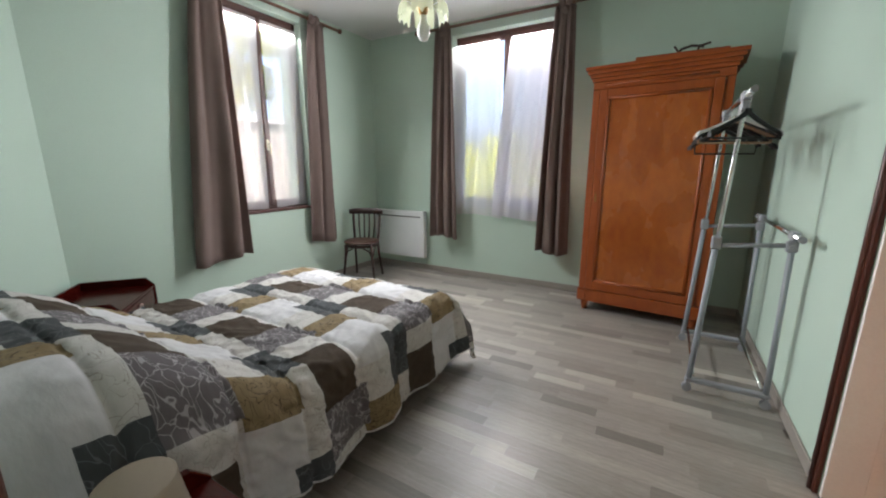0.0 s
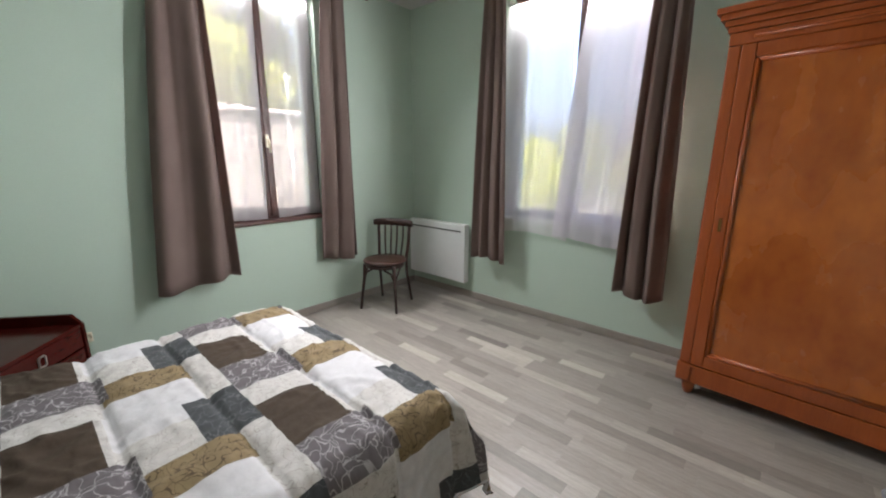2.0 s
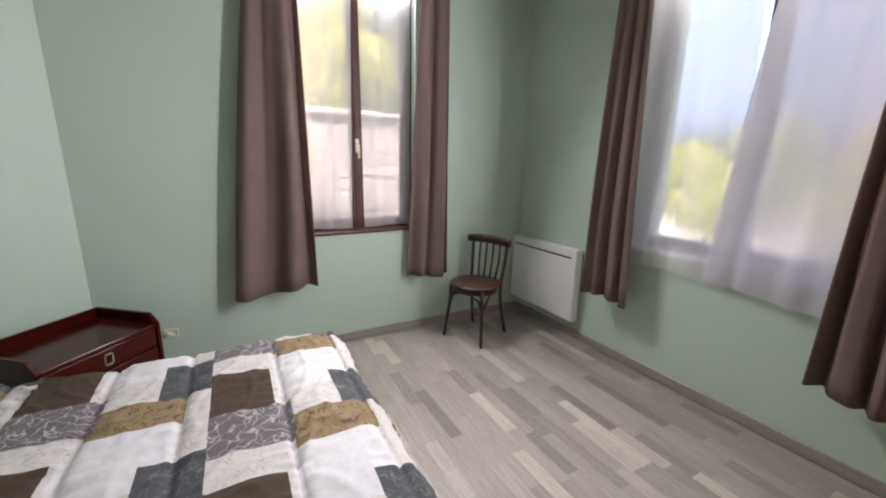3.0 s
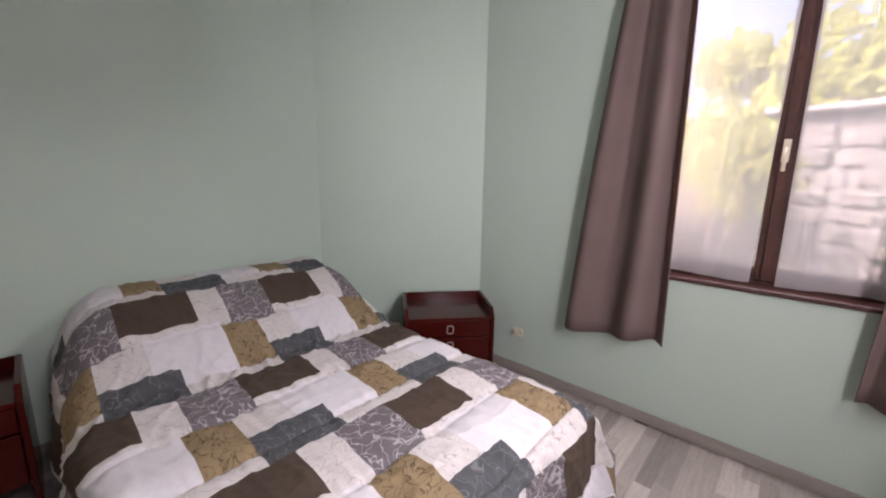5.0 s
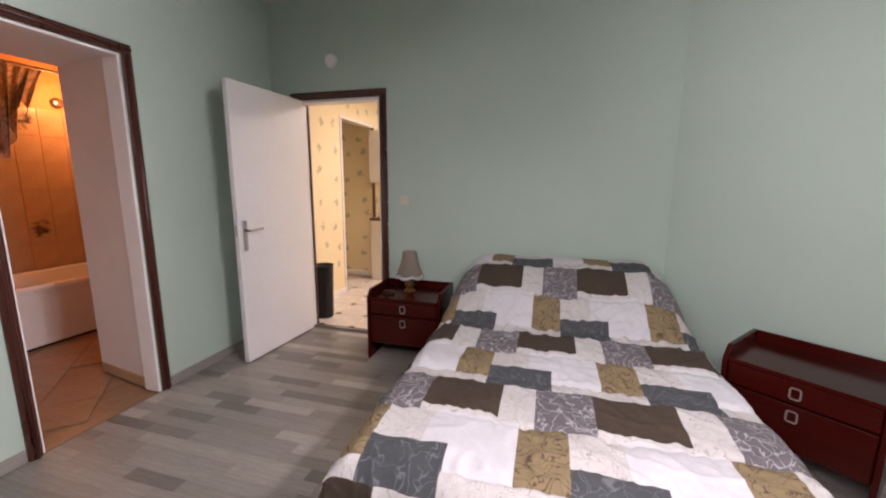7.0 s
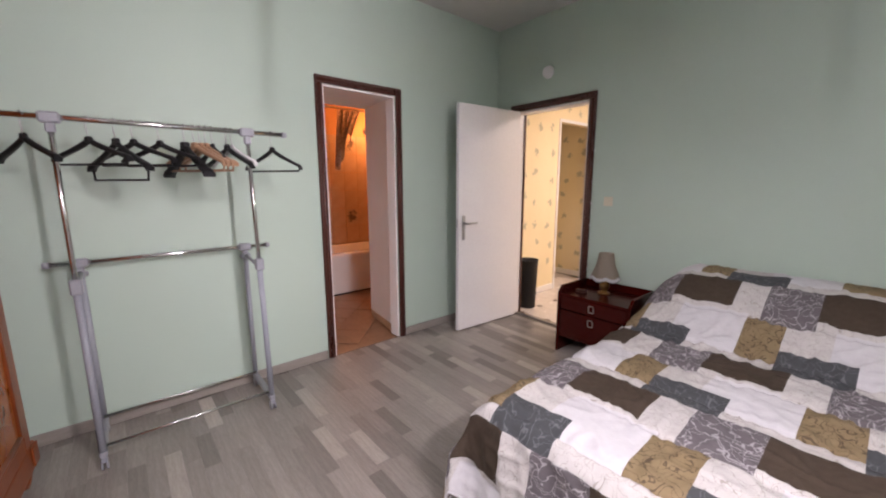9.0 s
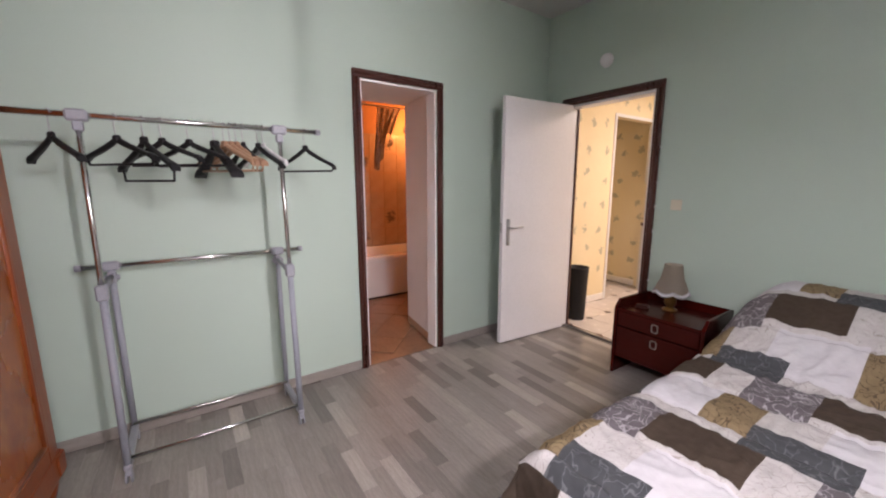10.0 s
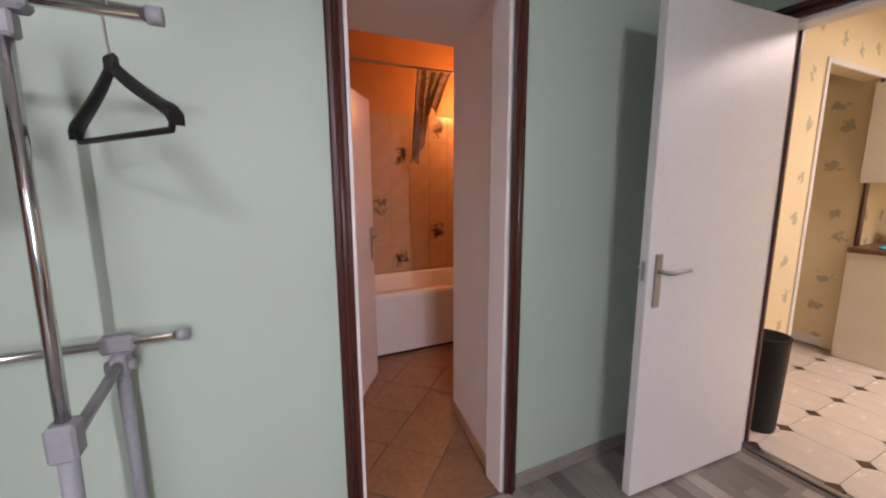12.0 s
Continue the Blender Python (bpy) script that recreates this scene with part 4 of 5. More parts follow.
def bistro_chair(m):
    """Local y to the front, origin under the seat's middle."""
    ob = thing("dining_chair", "dark bentwood bistro chair with a slatted back", "chair", m)
    prof = [(0, 0.435), (0.15, 0.435), (0.195, 0.443), (0.203, 0.455), (0.195, 0.466), (0.12, 0.462), (0, 0.460)]
    bm = lathe(prof, 32)
    for v in bm.verts:
        v.co.y *= 1.0
        v.co.x *= 1.0 + 0.06 * v.co.y / 0.2
    part("seat", bm, M_SEAT, ob, "round worn brown seat")
    part("apron", lathe([(0.165, 0.40), (0.178, 0.40), (0.178, 0.434), (0.165, 0.434), (0.165, 0.40)], 32), M_CHAIR, ob)
    for s in (-1, 1):
        part("front_leg", tube([(s * 0.150, 0.125, 0.433), (s * 0.155, 0.13, 0.30), (s * 0.185, 0.165, 0.0)], 0.017, 10, 0.0125), M_CHAIR, ob)
        part("rear_leg", tube([(s * 0.165, -0.20, 0.80), (s * 0.160, -0.185, 0.62), (s * 0.145, -0.155, 0.45), (s * 0.145, -0.16, 0.30), (s * 0.165, -0.225, 0.0)], 0.015, 10, 0.013), M_CHAIR, ob)
        part("front_hoop", tube([(s * 0.157, 0.133, 0.28), (s * 0.125, 0.135, 0.36), (s * 0.06, 0.15, 0.395)], 0.009, 8), M_CHAIR, ob)
        part("side_hoop", tube([(s * 0.157, 0.12, 0.28), (s * 0.165, 0.06, 0.37), (s * 0.165, 0.02, 0.395)], 0.009, 8), M_CHAIR, ob)
    for k in range(4):
        x = -0.096 + 0.064 * k
        part("slat", tube([(x * 0.85, -0.165, 0.455), (x, -0.192, 0.62), (x, -0.205, 0.76)], 0.0085, 8), M_CHAIR, ob)
    bm = bmesh.new()
    n = 12
    rings = []
    for k in range(n + 1):
        t = k / n * 2 - 1
        x, y = t * 0.205, -0.212 + 0.035 * t * t
        z0, z1 = 0.752, 0.818 - 0.014 * t ** 4
        rings.append([bm.verts.new((x, y - 0.012, z0)), bm.verts.new((x, y + 0.012, z0)), bm.verts.new((x, y + 0.014, z1)), bm.verts.new((x, y - 0.014, z1))])
    for a, b in zip(rings, rings[1:]):
        for k in range(4):
            bm.faces.new((a[k], a[(k + 1) % 4], b[(k + 1) % 4], b[k])).smooth = True
    bm.faces.new(rings[0])
    bm.faces.new(rings[-1])
    part("top_rail", bm, M_CHAIR, ob)
    return ob


bistro_chair(pose(-3.675, 2.455, 0, 0, 0, 180 + 22.4))

# ---- heater, lamp, small fittings ----
heater = thing("electric_heater", "flat white electric panel heater on the wall behind the chair", "heater", pose(-3.995, YN, 0.165))
part("casing", box((0, -0.095, 0), (0.77, -0.02, 0.59), 0.012, seg=2), M_HEAT, heater)
part("mount", box((0.1, -0.0195, 0.1), (0.67, 0.0, 0.5)), M_HEAT, heater)
part("grille_slot", box((0.03, -0.0985, 0.513), (0.72, -0.0953, 0.527), 0.001), M_SLOT, heater, "dark air slot")

LX, LY = -2.06, 1.32
pend = thing("ceiling_lamp", "pendant lamp with pale green frilled glass petals", "ceiling lamp", pose(LX, LY, ZC))
part("rose", lathe([(0, 0), (0.05, -0.002), (0.05, -0.012), (0.02, -0.05), (0, -0.05)]), M_BRASS, pend)
part("stem", tube([(0, 0, -0.05), (0, 0, -0.53)], 0.006, 8), M_CHROME, pend)
part("cup", lathe([(0, -0.52), (0.03, -0.53), (0.035, -0.59), (0.02, -0.63), (0, -0.63)]), M_BRASS, pend)
for k in range(6):
    a = k * math.tau / 6
    bm = bmesh.new()
    g = []
    for j in range(9):
        t = j / 8
        row = []
        for i in range(9):
            s = i / 8 * 2 - 1
            r = 0.030 + 0.115 * math.sin(t * 1.5)
            z = -0.60 + 0.075 * math.sin(t * 2.6) - 0.085 * t * t - 0.018 * math.cos(s * 8) * t * t
            wv = 0.066 * math.sin(min(1, t * 1.2) * math.pi * 0.6) * s
            row.append(bm.verts.new((r, wv, z)))
        g.append(row)
    for j in range(8):
        for i in range(8):
            bm.faces.new((g[j][i], g[j][i + 1], g[j + 1][i + 1], g[j + 1][i])).smooth = True
    bmesh.ops.rotate(bm, matrix=Matrix.Rotation(a, 3, 'Z'), verts=bm.verts[:])
    pt = part("glass_petal", bm, M_PETAL, pend)
bm = lathe([(0, -0.63), (0.018, -0.63), (0.02, -0.66), (0.037, -0.70), (0.040, -0.73), (0.028, -0.765), (0, -0.778)], 16)
part("bulb", bm, M_BULB, pend, "unlit frosted bulb")

det = thing("smoke_detector", "round white smoke detector high on the wall", "smoke detector", pose(-0.60, YS, 2.34, -90))
part("cover", lathe([(0, 0.036), (0.03, 0.036), (0.048, 0.030), (0.054, 0.012), (0.054, 0.0), (0, 0)], 28), M_WHITE, det)
sw = thing("light_switch", "ivory light switch on the mint wall", "light switch", pose(-1.228, YS, 1.215))
part("plate", box((-0.038, 0, -0.038), (0.038, 0.009, 0.038), 0.004), M_IVORY, sw)
part("rocker", box((-0.02, 0.0095, -0.02), (0.02, 0.013, 0.02), 0.003), M_IVORY, sw)
so1 = thing("wall_socket", "ivory double wall socket with a plug near the skirting", "socket", pose(XW, 0.356, 0.30, 0, 0, -90))
part("plate", box((-0.042, 0, -0.032), (0.042, 0.009, 0.032), 0.004), M_IVORY, so1)
part("plug", lathe([(0, 0.018), (0.015, 0.018), (0.018, 0.0), (0, 0)], 14), M_IVORY, so1).matrix_local = pose(0.018, 0.009, 0, -90)
part("socket_well", lathe([(0.02, 0.002), (0.018, 0.002), (0.018, 0.0), (0, 0.0)], 14), M_IVORY, so1).matrix_local = pose(-0.020, 0.0095, 0, -90)
# ---- hall and kitchen corner beyond the white door ----
HX0, HX1, HY0, HY1, HZ = -2.6, 0.03, -4.6, YS - 0.12, 2.62
setting("hall_floor", box((HX0, HY0, -0.25), (1.2, YS - 0.10, -0.012)), M_GROUT, "cream hall floor with dark inserts")
setting("hall_ceiling", box((HX0 - 0.1, HY0 - 0.1, HZ), (1.3, HY1, HZ + 0.2)), M_CEIL, "hall ceiling")
KY0, KY1 = -2.88, -2.05
setting("hall_wall_east", wall_with_hole((HX1, HY0, 0), (HX1 + 0.10, HY1 - 0.001, HZ), 1, [(KY0, KY1, -0.01, 2.11)]), M_PAPER, "yellow sprigged wallpaper")
setting("hall_wall_south", box((HX0, HY0 - 0.1, 0), (1.3, HY0, HZ)), M_PAPER, "yellow sprigged wallpaper")
setting("hall_wall_west", box((HX0 - 0.1, HY0, 0), (HX0, HY1, HZ)), M_PAPER, "yellow sprigged wallpaper")
setting("hall_wall_north", wall_with_hole((HX0, HY1 - 0.012, 0), (HX1, HY1 - 0.001, HZ), 0, [(HD0, HD1, -0.01, HDZ)]), M_PAPER, "yellow sprigged wallpaper")
setting("closet_wall_south", box((HX1 + 0.101, -3.0, 0), (1.2, -2.9, HZ)), M_PAPER, "yellow sprigged wallpaper in a niche")
setting("closet_wall_east", box((1.1, -2.899, 0), (1.2, KY1 + 0.099, HZ)), M_PAPER, "yellow sprigged wallpaper in a niche")
setting("closet_wall_north", box((HX1 + 0.101, KY1 + 0.10, 0), (1.2, KY1 + 0.2, HZ)), M_PAPER, "yellow sprigged wallpaper in a niche")
skirting((1.1, -2.9), (HX1 + 0.101, -2.9), 0.08, 0.012, M_REVEAL, "closet_baseboard").matrix_world = pose(HX1 + 0.101, -2.9, 0)
bm = bmesh.new()
add_box(bm, (HX1 - 0.012, KY1, 0), (HX1 - 0.001, KY1 + 0.035, 2.145), 0.002)
add_box(bm, (HX1 - 0.012, KY0, 2.11), (HX1 - 0.001, KY1 - 0.001, 2.145), 0.002)
setting("closet_trim", bm, M_WHITE, "narrow white trim round an opening")
setting("closet_jamb", box((HX1 - 0.02, KY0 - 0.03, 0), (HX1 - 0.001, KY0 + 0.03, 2.108), 0.003), M_BROWN, "dark brown wooden jamb")
skirting((HX1, KY1 + 0.04), (HX1, HY1 - 0.02), 0.08, 0.012, M_REVEAL, "hall_baseboard")

bin_ = thing("waste_bin", "tall black plastic waste bin just inside the kitchen", "waste bin", pose(-0.215, -1.17, 0))
part("bucket", lathe([(0, 0.001), (0.085, 0.001), (0.088, 0.01), (0.104, 0.525), (0.107, 0.53), (0.107, 0.54), (0.100, 0.54), (0.084, 0.012), (0, 0.012)], 32), M_BLACK, bin_)

KC = -2.74
cab = thing("base_cabinet", "cream kitchen base cabinet with white doors", "cabinet", pose(0, 0, 0))
part("side_panel", box((-0.44, KC - 0.018, 0.002), (HX1 - 0.012, KC, 0.84), 0.002), M_CAB, cab, "cream side panel")
part("body", box((-0.42, KC - 1.2, 0.10), (HX1 - 0.012, KC - 0.019, 0.838)), M_CAB, cab)
part("plinth", box((-0.38, KC - 1.2, 0.002), (-0.36, KC - 0.019, 0.098)), M_INSERT, cab)
for k in range(3):
    y1 = KC - 0.003 - 0.40 * k
    dr = part("door", box((-0.441, y1 - 0.394, 0.105), (-0.4215, y1 - (0.017 if k == 0 else 0), 0.83), 0.003), M_WHITE, cab, "white door")
    part("handle", tube([(-0.442, y1 - 0.05, 0.72), (-0.465, y1 - 0.05, 0.72), (-0.465, y1 - 0.13, 0.72), (-0.442, y1 - 0.13, 0.72)], 0.005, 6), M_STEEL, dr)
single("worktop", box((-0.47, KC - 1.22, 0.841), (HX1 - 0.012, KC + 0.02, 0.88), 0.006), M_TOP, "brown laminate worktop on the kitchen cabinets", "worktop")
wc = thing("wall_cabinet", "cream and white kitchen wall cabinet", "cabinet", pose(0, 0, 0))
part("body", box((-0.35, KC - 1.0, 1.36), (HX1 - 0.012, KC, 2.06), 0.003), M_CAB, wc)
for k in range(2):
    y1 = KC - 0.002 - 0.5 * k
    dr = part("door", box((-0.371, y1 - 0.495, 1.362), (-0.3515, y1, 2.058), 0.003), M_WHITE, wc, "white door")
    part("handle", tube([(-0.372, y1 - 0.06, 1.46), (-0.392, y1 - 0.06, 1.46), (-0.392, y1 - 0.15, 1.46), (-0.372, y1 - 0.15, 1.46)], 0.005, 6), M_STEEL, dr)
bm = bmesh.new()
bmesh.ops.create_grid(bm, x_segments=24, y_segments=18, size=0.5)
for v in bm.verts:
    v.co = Vector((v.co.x * 0.17, v.co.y * 0.24, 0.018 + 0.022 * noise.noise(Vector((v.co.x * 5, v.co.y * 6, 2)))))
for f in bm.faces:
    f.smooth = True
cl = single("dish_cloth", bm, M_BLUE, "crumpled turquoise cloth on the worktop", "cloth", pose(-0.22, KC - 0.14, 0.879))
cl.modifiers.new("thickness", 'SOLIDIFY').thickness = 0.012
# toaster shape put in place of a drinking vessel
to = thing("toaster", "small steel toaster shape standing in for a drinking vessel at the back of the worktop", "toaster", pose(-0.16, KC - 0.55, 0.8805))
part("body", box((-0.08, -0.13, 0.012), (0.08, 0.13, 0.18), 0.025, seg=3), M_STEEL, to)
part("foot_ring", box((-0.07, -0.12, 0.0), (0.07, 0.12, 0.0118), 0.004), M_BLACK, to)
for x in (-0.035, 0.012):
    part("slot", box((x, -0.10, 0.1805), (x + 0.022, 0.10, 0.1825)), M_BLACK, to)

# ---- bathroom beyond the brown opening ----
RX = 0.66
setting("bath_floor", box((0.02, -0.95, -0.25), (2.5, 1.9, -0.012)), M_BTILE, "terracotta tiled bathroom floor")
bm = bmesh.new()


def prism(bm, foot, z0, z1):
    lo = [bm.verts.new((x, y, z0)) for x, y in foot]
    hi = [bm.verts.new((x, y, z1)) for x, y in foot]
    n = len(foot)
    bm.faces.new(lo)
    bm.faces.new(hi)
    for i in range(n):
        bm.faces.new((lo[i], lo[(i + 1) % n], hi[(i + 1) % n], hi[i]))
    return bm


setting("passage_wall_south", prism(bmesh.new(), [(0.1201, BD0), (RX, 0.31), (RX, -0.96), (0.1201, -0.96)], 0, ZC), M_REVEAL, "white plastered passage side")
setting("passage_wall_north", box((0.1201, BD1, 0), (RX, 1.9, ZC)), M_REVEAL, "white plastered passage side")
setting("passage_ceiling", box((0.1201, 0.25, BDZ), (RX, BD1 - 0.001, BDZ + 0.3)), M_REVEAL, "white plastered passage top")
bm = bmesh.new()
add_box(bm, (0.002, BD0 + 0.001, 0), (0.119, BD0 + 0.016, BDZ - 0.016), 0.002)
add_box(bm, (0.002, BD1 - 0.016, 0), (0.119, BD1 - 0.001, BDZ - 0.016), 0.002)
add_box(bm, (0.002, BD0 + 0.001, BDZ - 0.0155), (0.119, BD1 - 0.001, BDZ - 0.001), 0.002)
setting("passage_lining", bm, M_REVEAL, "white painted lining of the opening")
skirting((RX, 0.314), (0.125, BD0 + 0.004), 0.075, 0.01, M_WTILE, "passage_baseboard")
setting("bath_wall_back", box((2.30, -0.96, 0), (2.45, 1.9, ZC)), M_BPAINT, "orange painted bathroom wall")
setting("bath_wall_south", box((RX, -0.96, 0), (2.30, -0.86, ZC)), M_BPAINT, "orange painted bathroom wall")
setting("bath_wall_north", box((RX, 1.8, 0), (2.30, 1.9, ZC)), M_BPAINT, "orange painted bathroom wall")
setting("bath_ceiling", box((0.12, -0.96, ZC), (2.45, 1.9, ZC + 0.2)), M_CEIL, "bathroom ceiling")

tub = thing("bathtub", "white built-in bathtub with a plain front panel", "bathtub", pose(1.555, -0.86, 0))
part("front_panel", box((0, 0.002, 0.02), (0.02, 1.70, 0.47), 0.004), M_TUB, tub)
part("toe_gap", box((0.01, 0.002, 0.001), (0.02, 1.70, 0.0195)), M_BLACK, tub)
bm = bmesh.new()
rim = []
L_, W_ = 1.70, 0.742


def loop(inset, z, rad):
    pts = []
    for cx, cy, a0 in ((W_ - inset - rad, L_ - inset - rad, 0), (inset + rad, L_ - inset - rad, 90), (inset + rad, inset + rad, 180), (W_ - inset - rad, inset + rad, 270)):
        for k in range(5):
            a = radians(a0 + 22.5 * k)
            pts.append(bm.verts.new((cx + rad * math.cos(a) - 0.015 * (inset == 0), cy + rad * math.sin(a), z)))
    return pts


loops = [loop(0.0, 0.472, 0.01), loop(0.0, 0.510, 0.012), loop(0.012, 0.52, 0.02), loop(0.07, 0.52, 0.10), loop(0.085, 0.50, 0.11), loop(0.13, 0.20, 0.14), loop(0.2, 0.15, 0.12)]
for a, b in zip(loops, loops[1:]):
    for k in range(20):
        bm.faces.new((a[k], a[(k + 1) % 20], b[(k + 1) % 20], b[k])).smooth = True
bm.faces.new(loops[-1])
part("basin", bm, M_TUB, tub)
sc = cloth("shower_curtain", "pale shower curtain with dark sprigs gathered on its rail", (0.02, 0.33), (0.17, 0.37), 2.225, 1.74, 4.3, 0.045, M_SHOWER, "shower curtain", pose(1.62, -0.19, 0, 0, 0, 90), thick=0.002, seed=23, hem=0.22)
uvs = sc.data.uv_layers.new(name="UVMap")
for lp in sc.data.loops:
    p = sc.data.vertices[lp.vertex_index].co
    uvs.data[lp.index].uv = (p.x * 1.8 + p.y * 2, p.z)
single("shower_rail", tube([(1.62, -0.858, 2.24), (1.62, 1.798, 2.24)], 0.011, 10), M_STEEL, "thin shower curtain rail across the bathroom", "shower rail")
bl = thing("wall_lamp", "small glowing bathroom wall lamp", "wall lamp", pose(2.292, -0.62, 2.10, 0, -90))
part("backplate", lathe([(0, 0), (0.05, 0.0), (0.05, 0.012), (0, 0.012)], 20), M_STEEL, bl)
door_leaf("door_2", "open white bathroom door with a lever handle", pose(0.70, 0.985, 0, 0, 0, -33), 0.71, 1.90)

# ---- outdoors ----
setting("ground", box((-60, -60, -0.62), (60, 60, -0.60)), M_GRASS, "grassy ground round the house")
garden_wall = thing("garden_wall", "old rubble stone garden wall facing the house", "garden wall", pose(-8.2, 0, -0.6), kind="structure")
part("core", box((-0.25, -7, 0), (0.20, 9, 2.75), 0.02), M_MORTAR, garden_wall)
rs = random.Random(11)
stone_meshes = []
for k in range(5):
    bm = bmesh.new()
    add_box(bm, (-0.5, -0.5, -0.5), (0.5, 0.5, 0.5), 0.16, seg=1)
    for v in bm.verts:
        v.co += 0.09 * Vector((rs.uniform(-1, 1), rs.uniform(-1, 1), rs.uniform(-1, 1)))
    stone_meshes.append(mesh_of("stone", bm, M_STONE))
z = 0.0
while z < 2.72:
    h = rs.uniform(0.14, 0.28)
    y = -4.0 + rs.uniform(0, 0.3)
    while y < 7.0:
        w = rs.uniform(0.22, 0.5)
        ob = new("stone", stone_meshes[rs.randrange(5)])
        ob.parent = garden_wall
        ob.matrix_local = Matrix.LocRotScale((0.165, y + w / 2, z + h / 2), Euler((rs.uniform(-0.22, 0.22), 0, 0)), (rs.uniform(0.10, 0.16), w * rs.uniform(0.85, 1.0), h * rs.uniform(0.75, 1.1)))
        y += w
    z += h
part("coping", box((-0.32, -7, 2.751), (0.32, 9, 2.84), 0.03), M_STONE, garden_wall)


def leaf_mesh(n, size, rnd, spread):
    """Many small leaves, in clumps, as one mesh."""
    vs, fs = [], []
    for _ in range(n):
        c = spread(rnd)
        a = Vector((rnd.uniform(-1, 1), rnd.uniform(-1, 1), rnd.uniform(-0.6, 1))).normalized()
        b = a.orthogonal().normalized()
        q = a.cross(b)
        s = size * rnd.uniform(0.6, 1.3)
        i = len(vs)
        vs += [c - b * s, c + q * s * 0.45 + a * s * 0.1, c + b * s, c - q * s * 0.45 + a * s * 0.1]
        fs.append((i, i + 1, i + 2, i + 3))
    me = bpy.data.meshes.new("leaves")
    me.from_pydata([tuple(v) for v in vs], [], fs)
    me.materials.append(M_LEAF)
    return me


def tree(label, at, height, radius, seed, leaves=9000, size=0.11):
    rnd = random.Random(seed)
    ob = thing("tree", label, "tree", Matrix.Translation(at))
    bm = tube([(0, 0, 0), (0.05, 0.03, height * 0.3), (0.02, -0.05, height * 0.6), (0.1, 0, height * 0.85)], 0.13, 10, 0.04)
    clumps = []
    for k in range(16):
        a = rnd.uniform(0, math.tau)
        z0 = height * rnd.uniform(0.25, 0.7)
        r = radius * rnd.uniform(0.35, 0.95)
        e = Vector((r * math.cos(a), r * math.sin(a), z0 + rnd.uniform(0.1, 0.35) * height))
        add_tube(bm, [(0.03, 0, z0), e * 0.5 + Vector((0, 0, z0 * 0.55)), e], 0.045, 6, 0.012)
        clumps.append((e, radius * rnd.uniform(0.25, 0.5)))
    part("trunk", bm, M_BARK, ob)

    def spread(r):
        c, q = clumps[r.randrange(len(clumps))]
        d = Vector((r.gauss(0, 1), r.gauss(0, 1), r.gauss(0, 0.8))).normalized()
        return c + d * q * r.uniform(0.3, 1.0) ** 0.6
    crown = new("crown", leaf_mesh(leaves, size, rnd, spread))
    crown.parent = ob
    return ob


def bush(label, at, r, h, seed, leaves=2500, size=0.06):
    rnd = random.Random(seed)
    ob = thing("bush", label, "bush", Matrix.Translation(at))
    bm = bmesh.new()
    cl = []
    for k in range(9):
        e = Vector((rnd.uniform(-r, r) * 0.7, rnd.uniform(-r, r) * 0.7, h * rnd.uniform(0.45, 0.9)))
        add_tube(bm, [(0, 0, 0), e * 0.5 + Vector((0, 0, 0.1)), e], 0.02, 5, 0.006)
        cl.append((e, r * rnd.uniform(0.35, 0.6)))
    part("stems", bm, M_BARK, ob)

    def spread(q):
        c, s = cl[q.randrange(9)]
        d = Vector((q.gauss(0, 1), q.gauss(0, 1), q.gauss(0, 1))).normalized()
        return c + d * s * q.uniform(0.2, 1.0)
    c = new("foliage", leaf_mesh(leaves, size, rnd, spread))
    c.parent = ob
    return ob


tree("leafy tree standing behind the stone garden wall", (-11.5, 5.2, -0.6), 7.5, 2.5, 1, 16000)
tree("leafy tree standing behind the stone garden wall", (-12.8, 4.7, -0.6), 8.5, 2.2, 2, 12000)
tree("leafy tree standing behind the stone garden wall", (-11.0, 1.6, -0.6), 4.2, 1.6, 3)
bush("flowering shrub in front of the stone wall", (-6.9, 0.75, -0.6), 1.05, 2.9, 4, 5000)
bush("green shrub in front of the stone wall", (-7.0, -1.6, -0.6), 1.5, 3.4, 5, 5000)
bush("low green shrub outside the north window", (-3.6, 8.0, -0.6), 1.0, 2.3, 6)
bush("green shrub in front of the pale boundary wall", (-5.2, 9.2, -0.6), 1.5, 2.7, 7, 4500, 0.07)
bush("green shrub in front of the pale boundary wall", (-2.2, 9.4, -0.6), 1.3, 2.6, 8, 4000, 0.07)
bw = thing("boundary_wall", "pale rendered boundary wall beyond the north window", "garden wall", pose(-4, 10.5, -0.6), kind="structure")
part("wall_body", box((-14, 0, 0), (12, 0.25, 1.35), 0.02), M_RENDER, bw)
part("wall_cap", box((-14, -0.06, 1.351), (12, 0.31, 1.43), 0.02), M_STONE, bw)

# ---- floor pieces, last ----


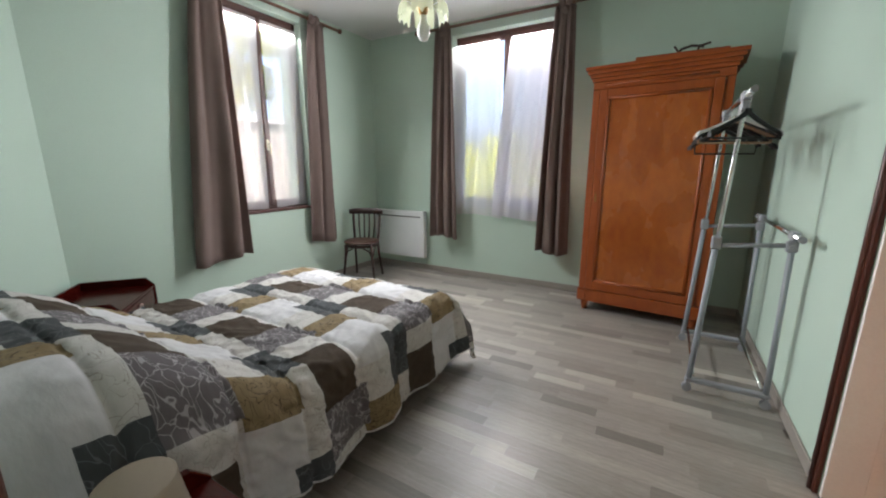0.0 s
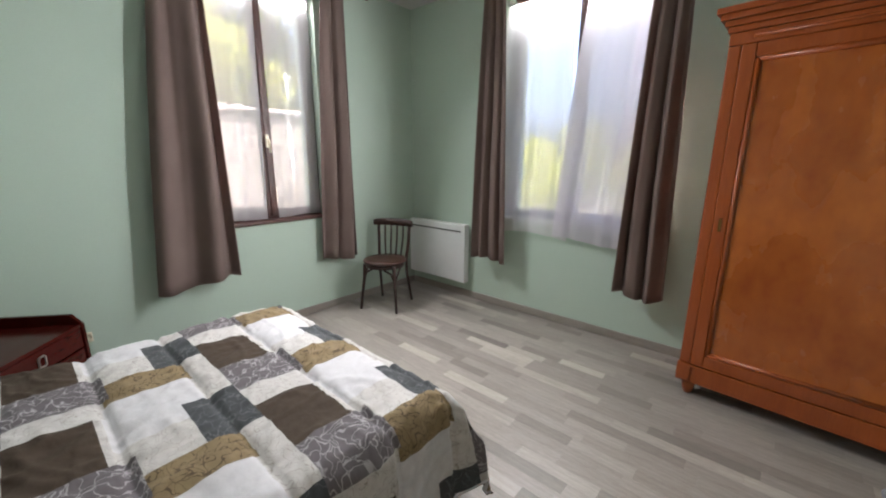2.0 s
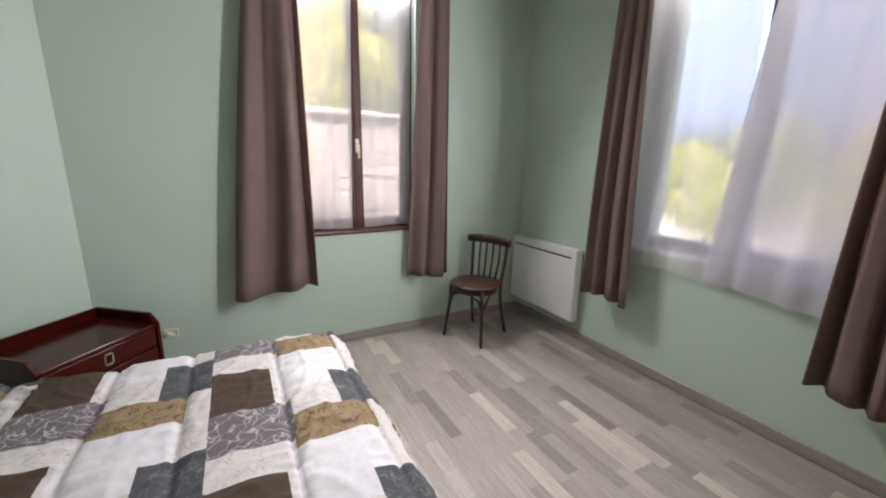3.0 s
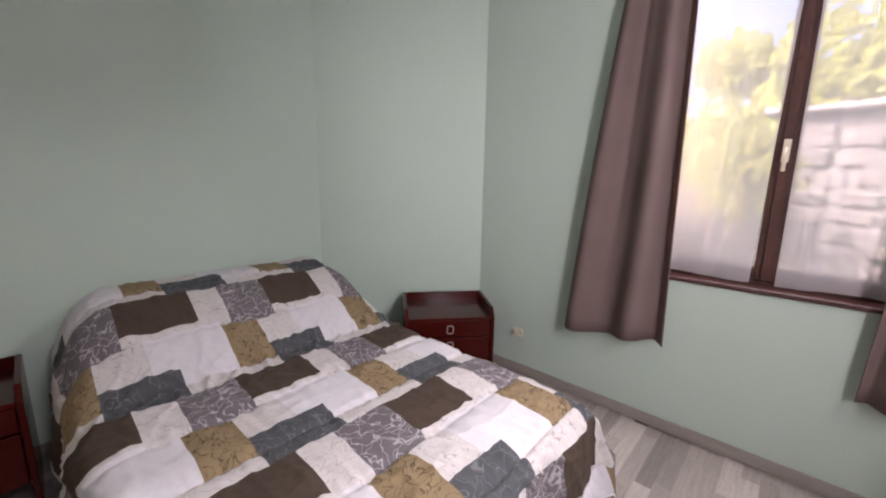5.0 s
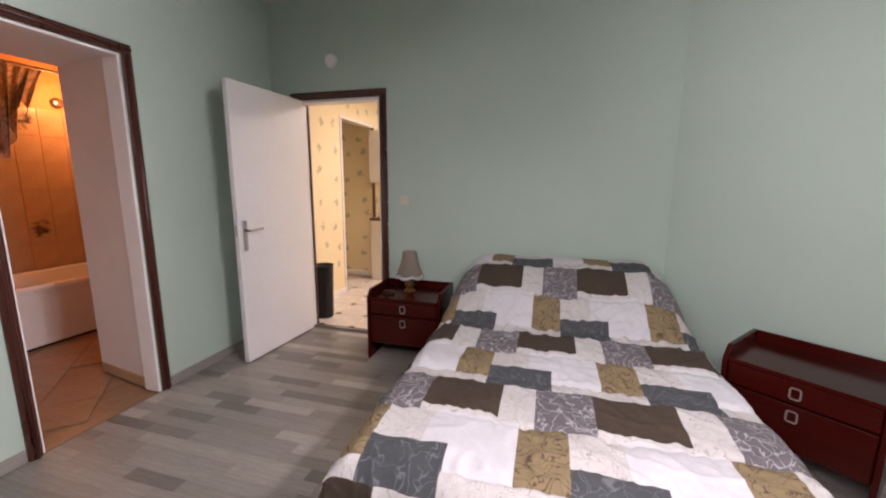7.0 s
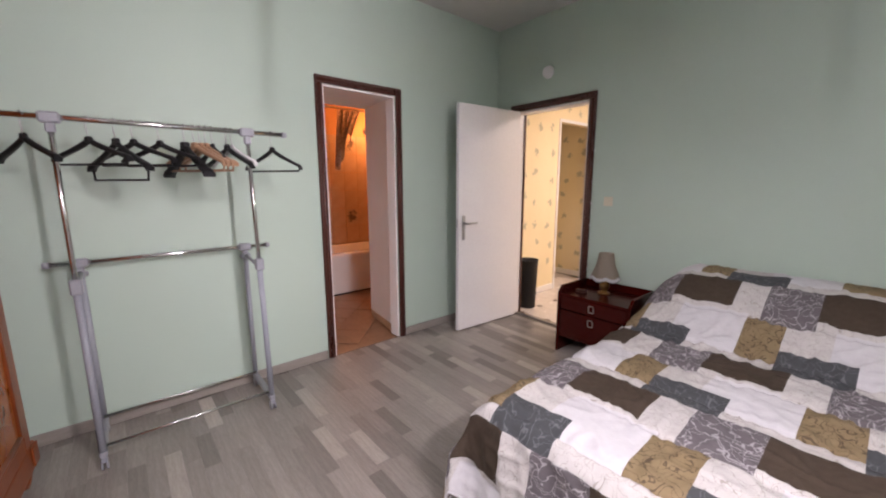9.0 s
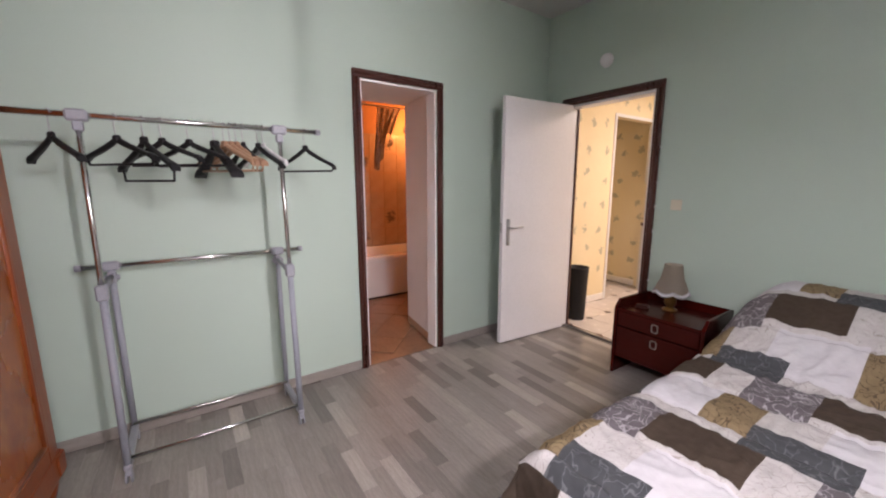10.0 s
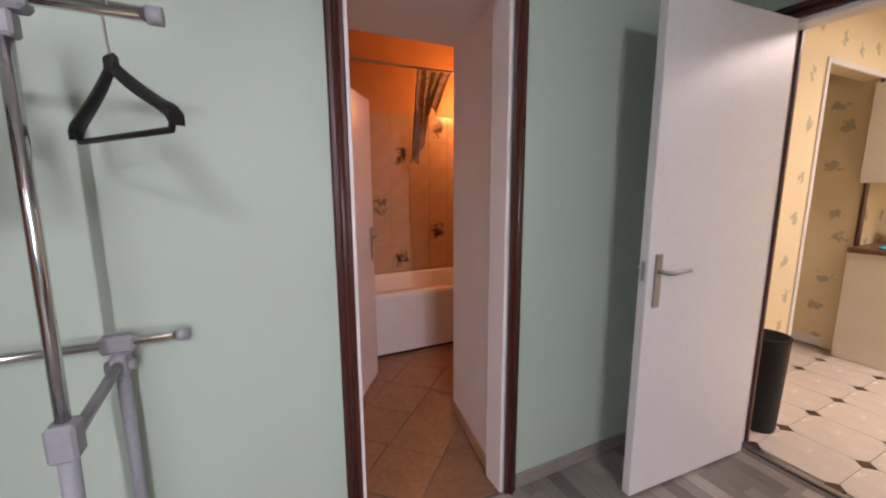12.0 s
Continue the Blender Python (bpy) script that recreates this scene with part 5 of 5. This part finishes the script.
def plank_floor():
    rnd = random.Random(5)
    w = 0.072
    bm = bmesh.new()
    meshes = {}
    made = 0
    floor_ob = bpy.data.objects["floor"]
    rest_v, rest_f = [], []
    y = YS + 0.004
    row = 0
    while y < YN - 0.004:
        y1 = min(y + w - 0.0003, YN - 0.003)
        x = XW + 0.003 - rnd.uniform(0, 0.4)
        while x < -0.004:
            ln = rnd.choice((0.30, 0.38, 0.46, 0.56))
            a, b = max(x, XW + 0.003), min(x + ln - 0.0003, -0.003)
            x += ln
            if b - a < 0.03:
                continue
            if a + b < 2 * -3.9 + 0.5 and y < -0.4:
                continue
            # the stretch between the bed and the rack is walked over
            near = -1.80 < (a + b) / 2 < -0.25 and -0.5 < y < 2.55
            if near and made < 300 and b - a > 0.2:
                key = round(b - a, 4)
                if key not in meshes:
                    meshes[key] = mesh_of("plank", box((-key / 2, -(w - 0.0003) / 2, -0.006), (key / 2, (w - 0.0003) / 2, 0.0), 0.0002), M_PLANK)
                ob = new("plank", meshes[key])
                ob.parent = floor_ob
                ob.location = ((a + b) / 2, (y + y1) / 2, 0)
                made += 1
            else:
                i = len(rest_v)
                rest_v += [(a, y, 0), (b, y, 0), (b, y1, 0), (a, y1, 0), (a, y, -0.006), (b, y, -0.006), (b, y1, -0.006), (a, y1, -0.006)]
                rest_f += [(i, i + 1, i + 2, i + 3), (i, i + 4, i + 5, i + 1), (i + 1, i + 5, i + 6, i + 2), (i + 2, i + 6, i + 7, i + 3), (i + 3, i + 7, i + 4, i)]
        y += w
        row += 1
    me = bpy.data.meshes.new("planks")
    me.from_pydata(rest_v, [], rest_f)
    me.materials.append(M_PLANKJ)
    ob = new("planks", me)
    ob.parent = floor_ob
    ob["kind"] = "stuff"


plank_floor()


def hall_tiles():
    """Large diagonal tiles whose corners are cut by small dark squares."""
    fl = bpy.data.objects["hall_floor"]
    p, q = 0.3225, 0.038
    ins = mesh_of("insert", prism(bmesh.new(), [(-q, 0), (0, -q), (q, 0), (0, q)], -0.006, 0.0004), M_INSERT)
    # a square tile whose four corners are cut for the inserts
    k, n = p / 2 - 0.0012, q + 0.002
    foot = [(-k + n, -k), (k - n, -k), (k, -k + n), (k, k - n), (k - n, k), (-k + n, k), (-k, k - n), (-k, -k + n)]
    tile = mesh_of("tile", prism(bmesh.new(), foot, -0.008, 0.0), M_HTILE)
    for i in range(-5, 4):
        for j in range(-11, 1):
            x, y = -0.303 + p * i, -0.965 + p * j
            if HX0 + 0.2 < x + p / 2 < 0.9 and HY0 + 0.2 < y + p / 2 < -1.0 + p / 2:
                if x + p / 2 < HX1 - 0.16 or (KY0 < y < KY1):
                    ob = new("tile", tile)
                    ob.parent, ob.location = fl, (x + p / 2, y + p / 2 - (0.0 if j < 0 else 0), 0)
            if HX0 + 0.1 < x < 0.8 and HY0 + 0.1 < y < -0.94 and (x < HX1 - 0.03 or KY0 < y < KY1):
                ob = new("insert", ins)
                ob.parent, ob.location = fl, (x, y, 0)


hall_tiles()


def bath_tiles():
    fl = bpy.data.objects["bath_floor"]
    k = 0.148
    tile = mesh_of("tile", box((-k, -k, -0.008), (k, k, 0), 0.002), M_BTILE)
    c = math.cos(radians(45))
    for i in range(-8, 9):
        for j in range(-8, 9):
            x, y = 0.95 + 0.30 * (i - j) * c, 0.55 + 0.30 * (i + j) * c
            if (0.24 < x < 1.75 and 0.45 < y < 0.98) or (0.9 < x < 1.75 and -0.6 < y < 1.5):
                ob = new("tile", tile)
                ob.parent = fl
                ob.matrix_local = pose(x, y, 0, 0, 0, 45)


bath_tiles()


def wall_tiles():
    wl = bpy.data.objects["bath_wall_back"]
    tile = mesh_of("tile", box((-0.006, -0.0985, -0.1235), (0.0, 0.0985, 0.1235), 0.0015), M_WTILE)
    rnd = random.Random(9)
    bm0 = bmesh.new()
    for j in range(11):
        for i in range(6):
            y, zz = -0.75 + 0.2 * j, 0.645 + 0.25 * i
            ob = new("tile", tile)
            ob.parent, ob.location = wl, (2.2995, y, zz)
            if rnd.random() < 0.16:
                for _ in range(15):
                    a = rnd.uniform(0, 6.28)
                    cy, cz = y + rnd.uniform(-0.05, 0.05), zz + rnd.uniform(-0.08, 0.08)
                    ln = rnd.uniform(0.02, 0.055)
                    d = Vector((0, math.cos(a), math.sin(a))) * ln
                    n = Vector((0, -math.sin(a), math.cos(a))) * ln * 0.35
                    o = Vector((2.2925, cy, cz))
                    bm0.faces.new([bm0.verts.new(o + v) for v in (-d, n, d, -n)])
    part("motif", bm0, M_TILEMARK, wl, "printed brown leaf motifs")


wall_tiles()
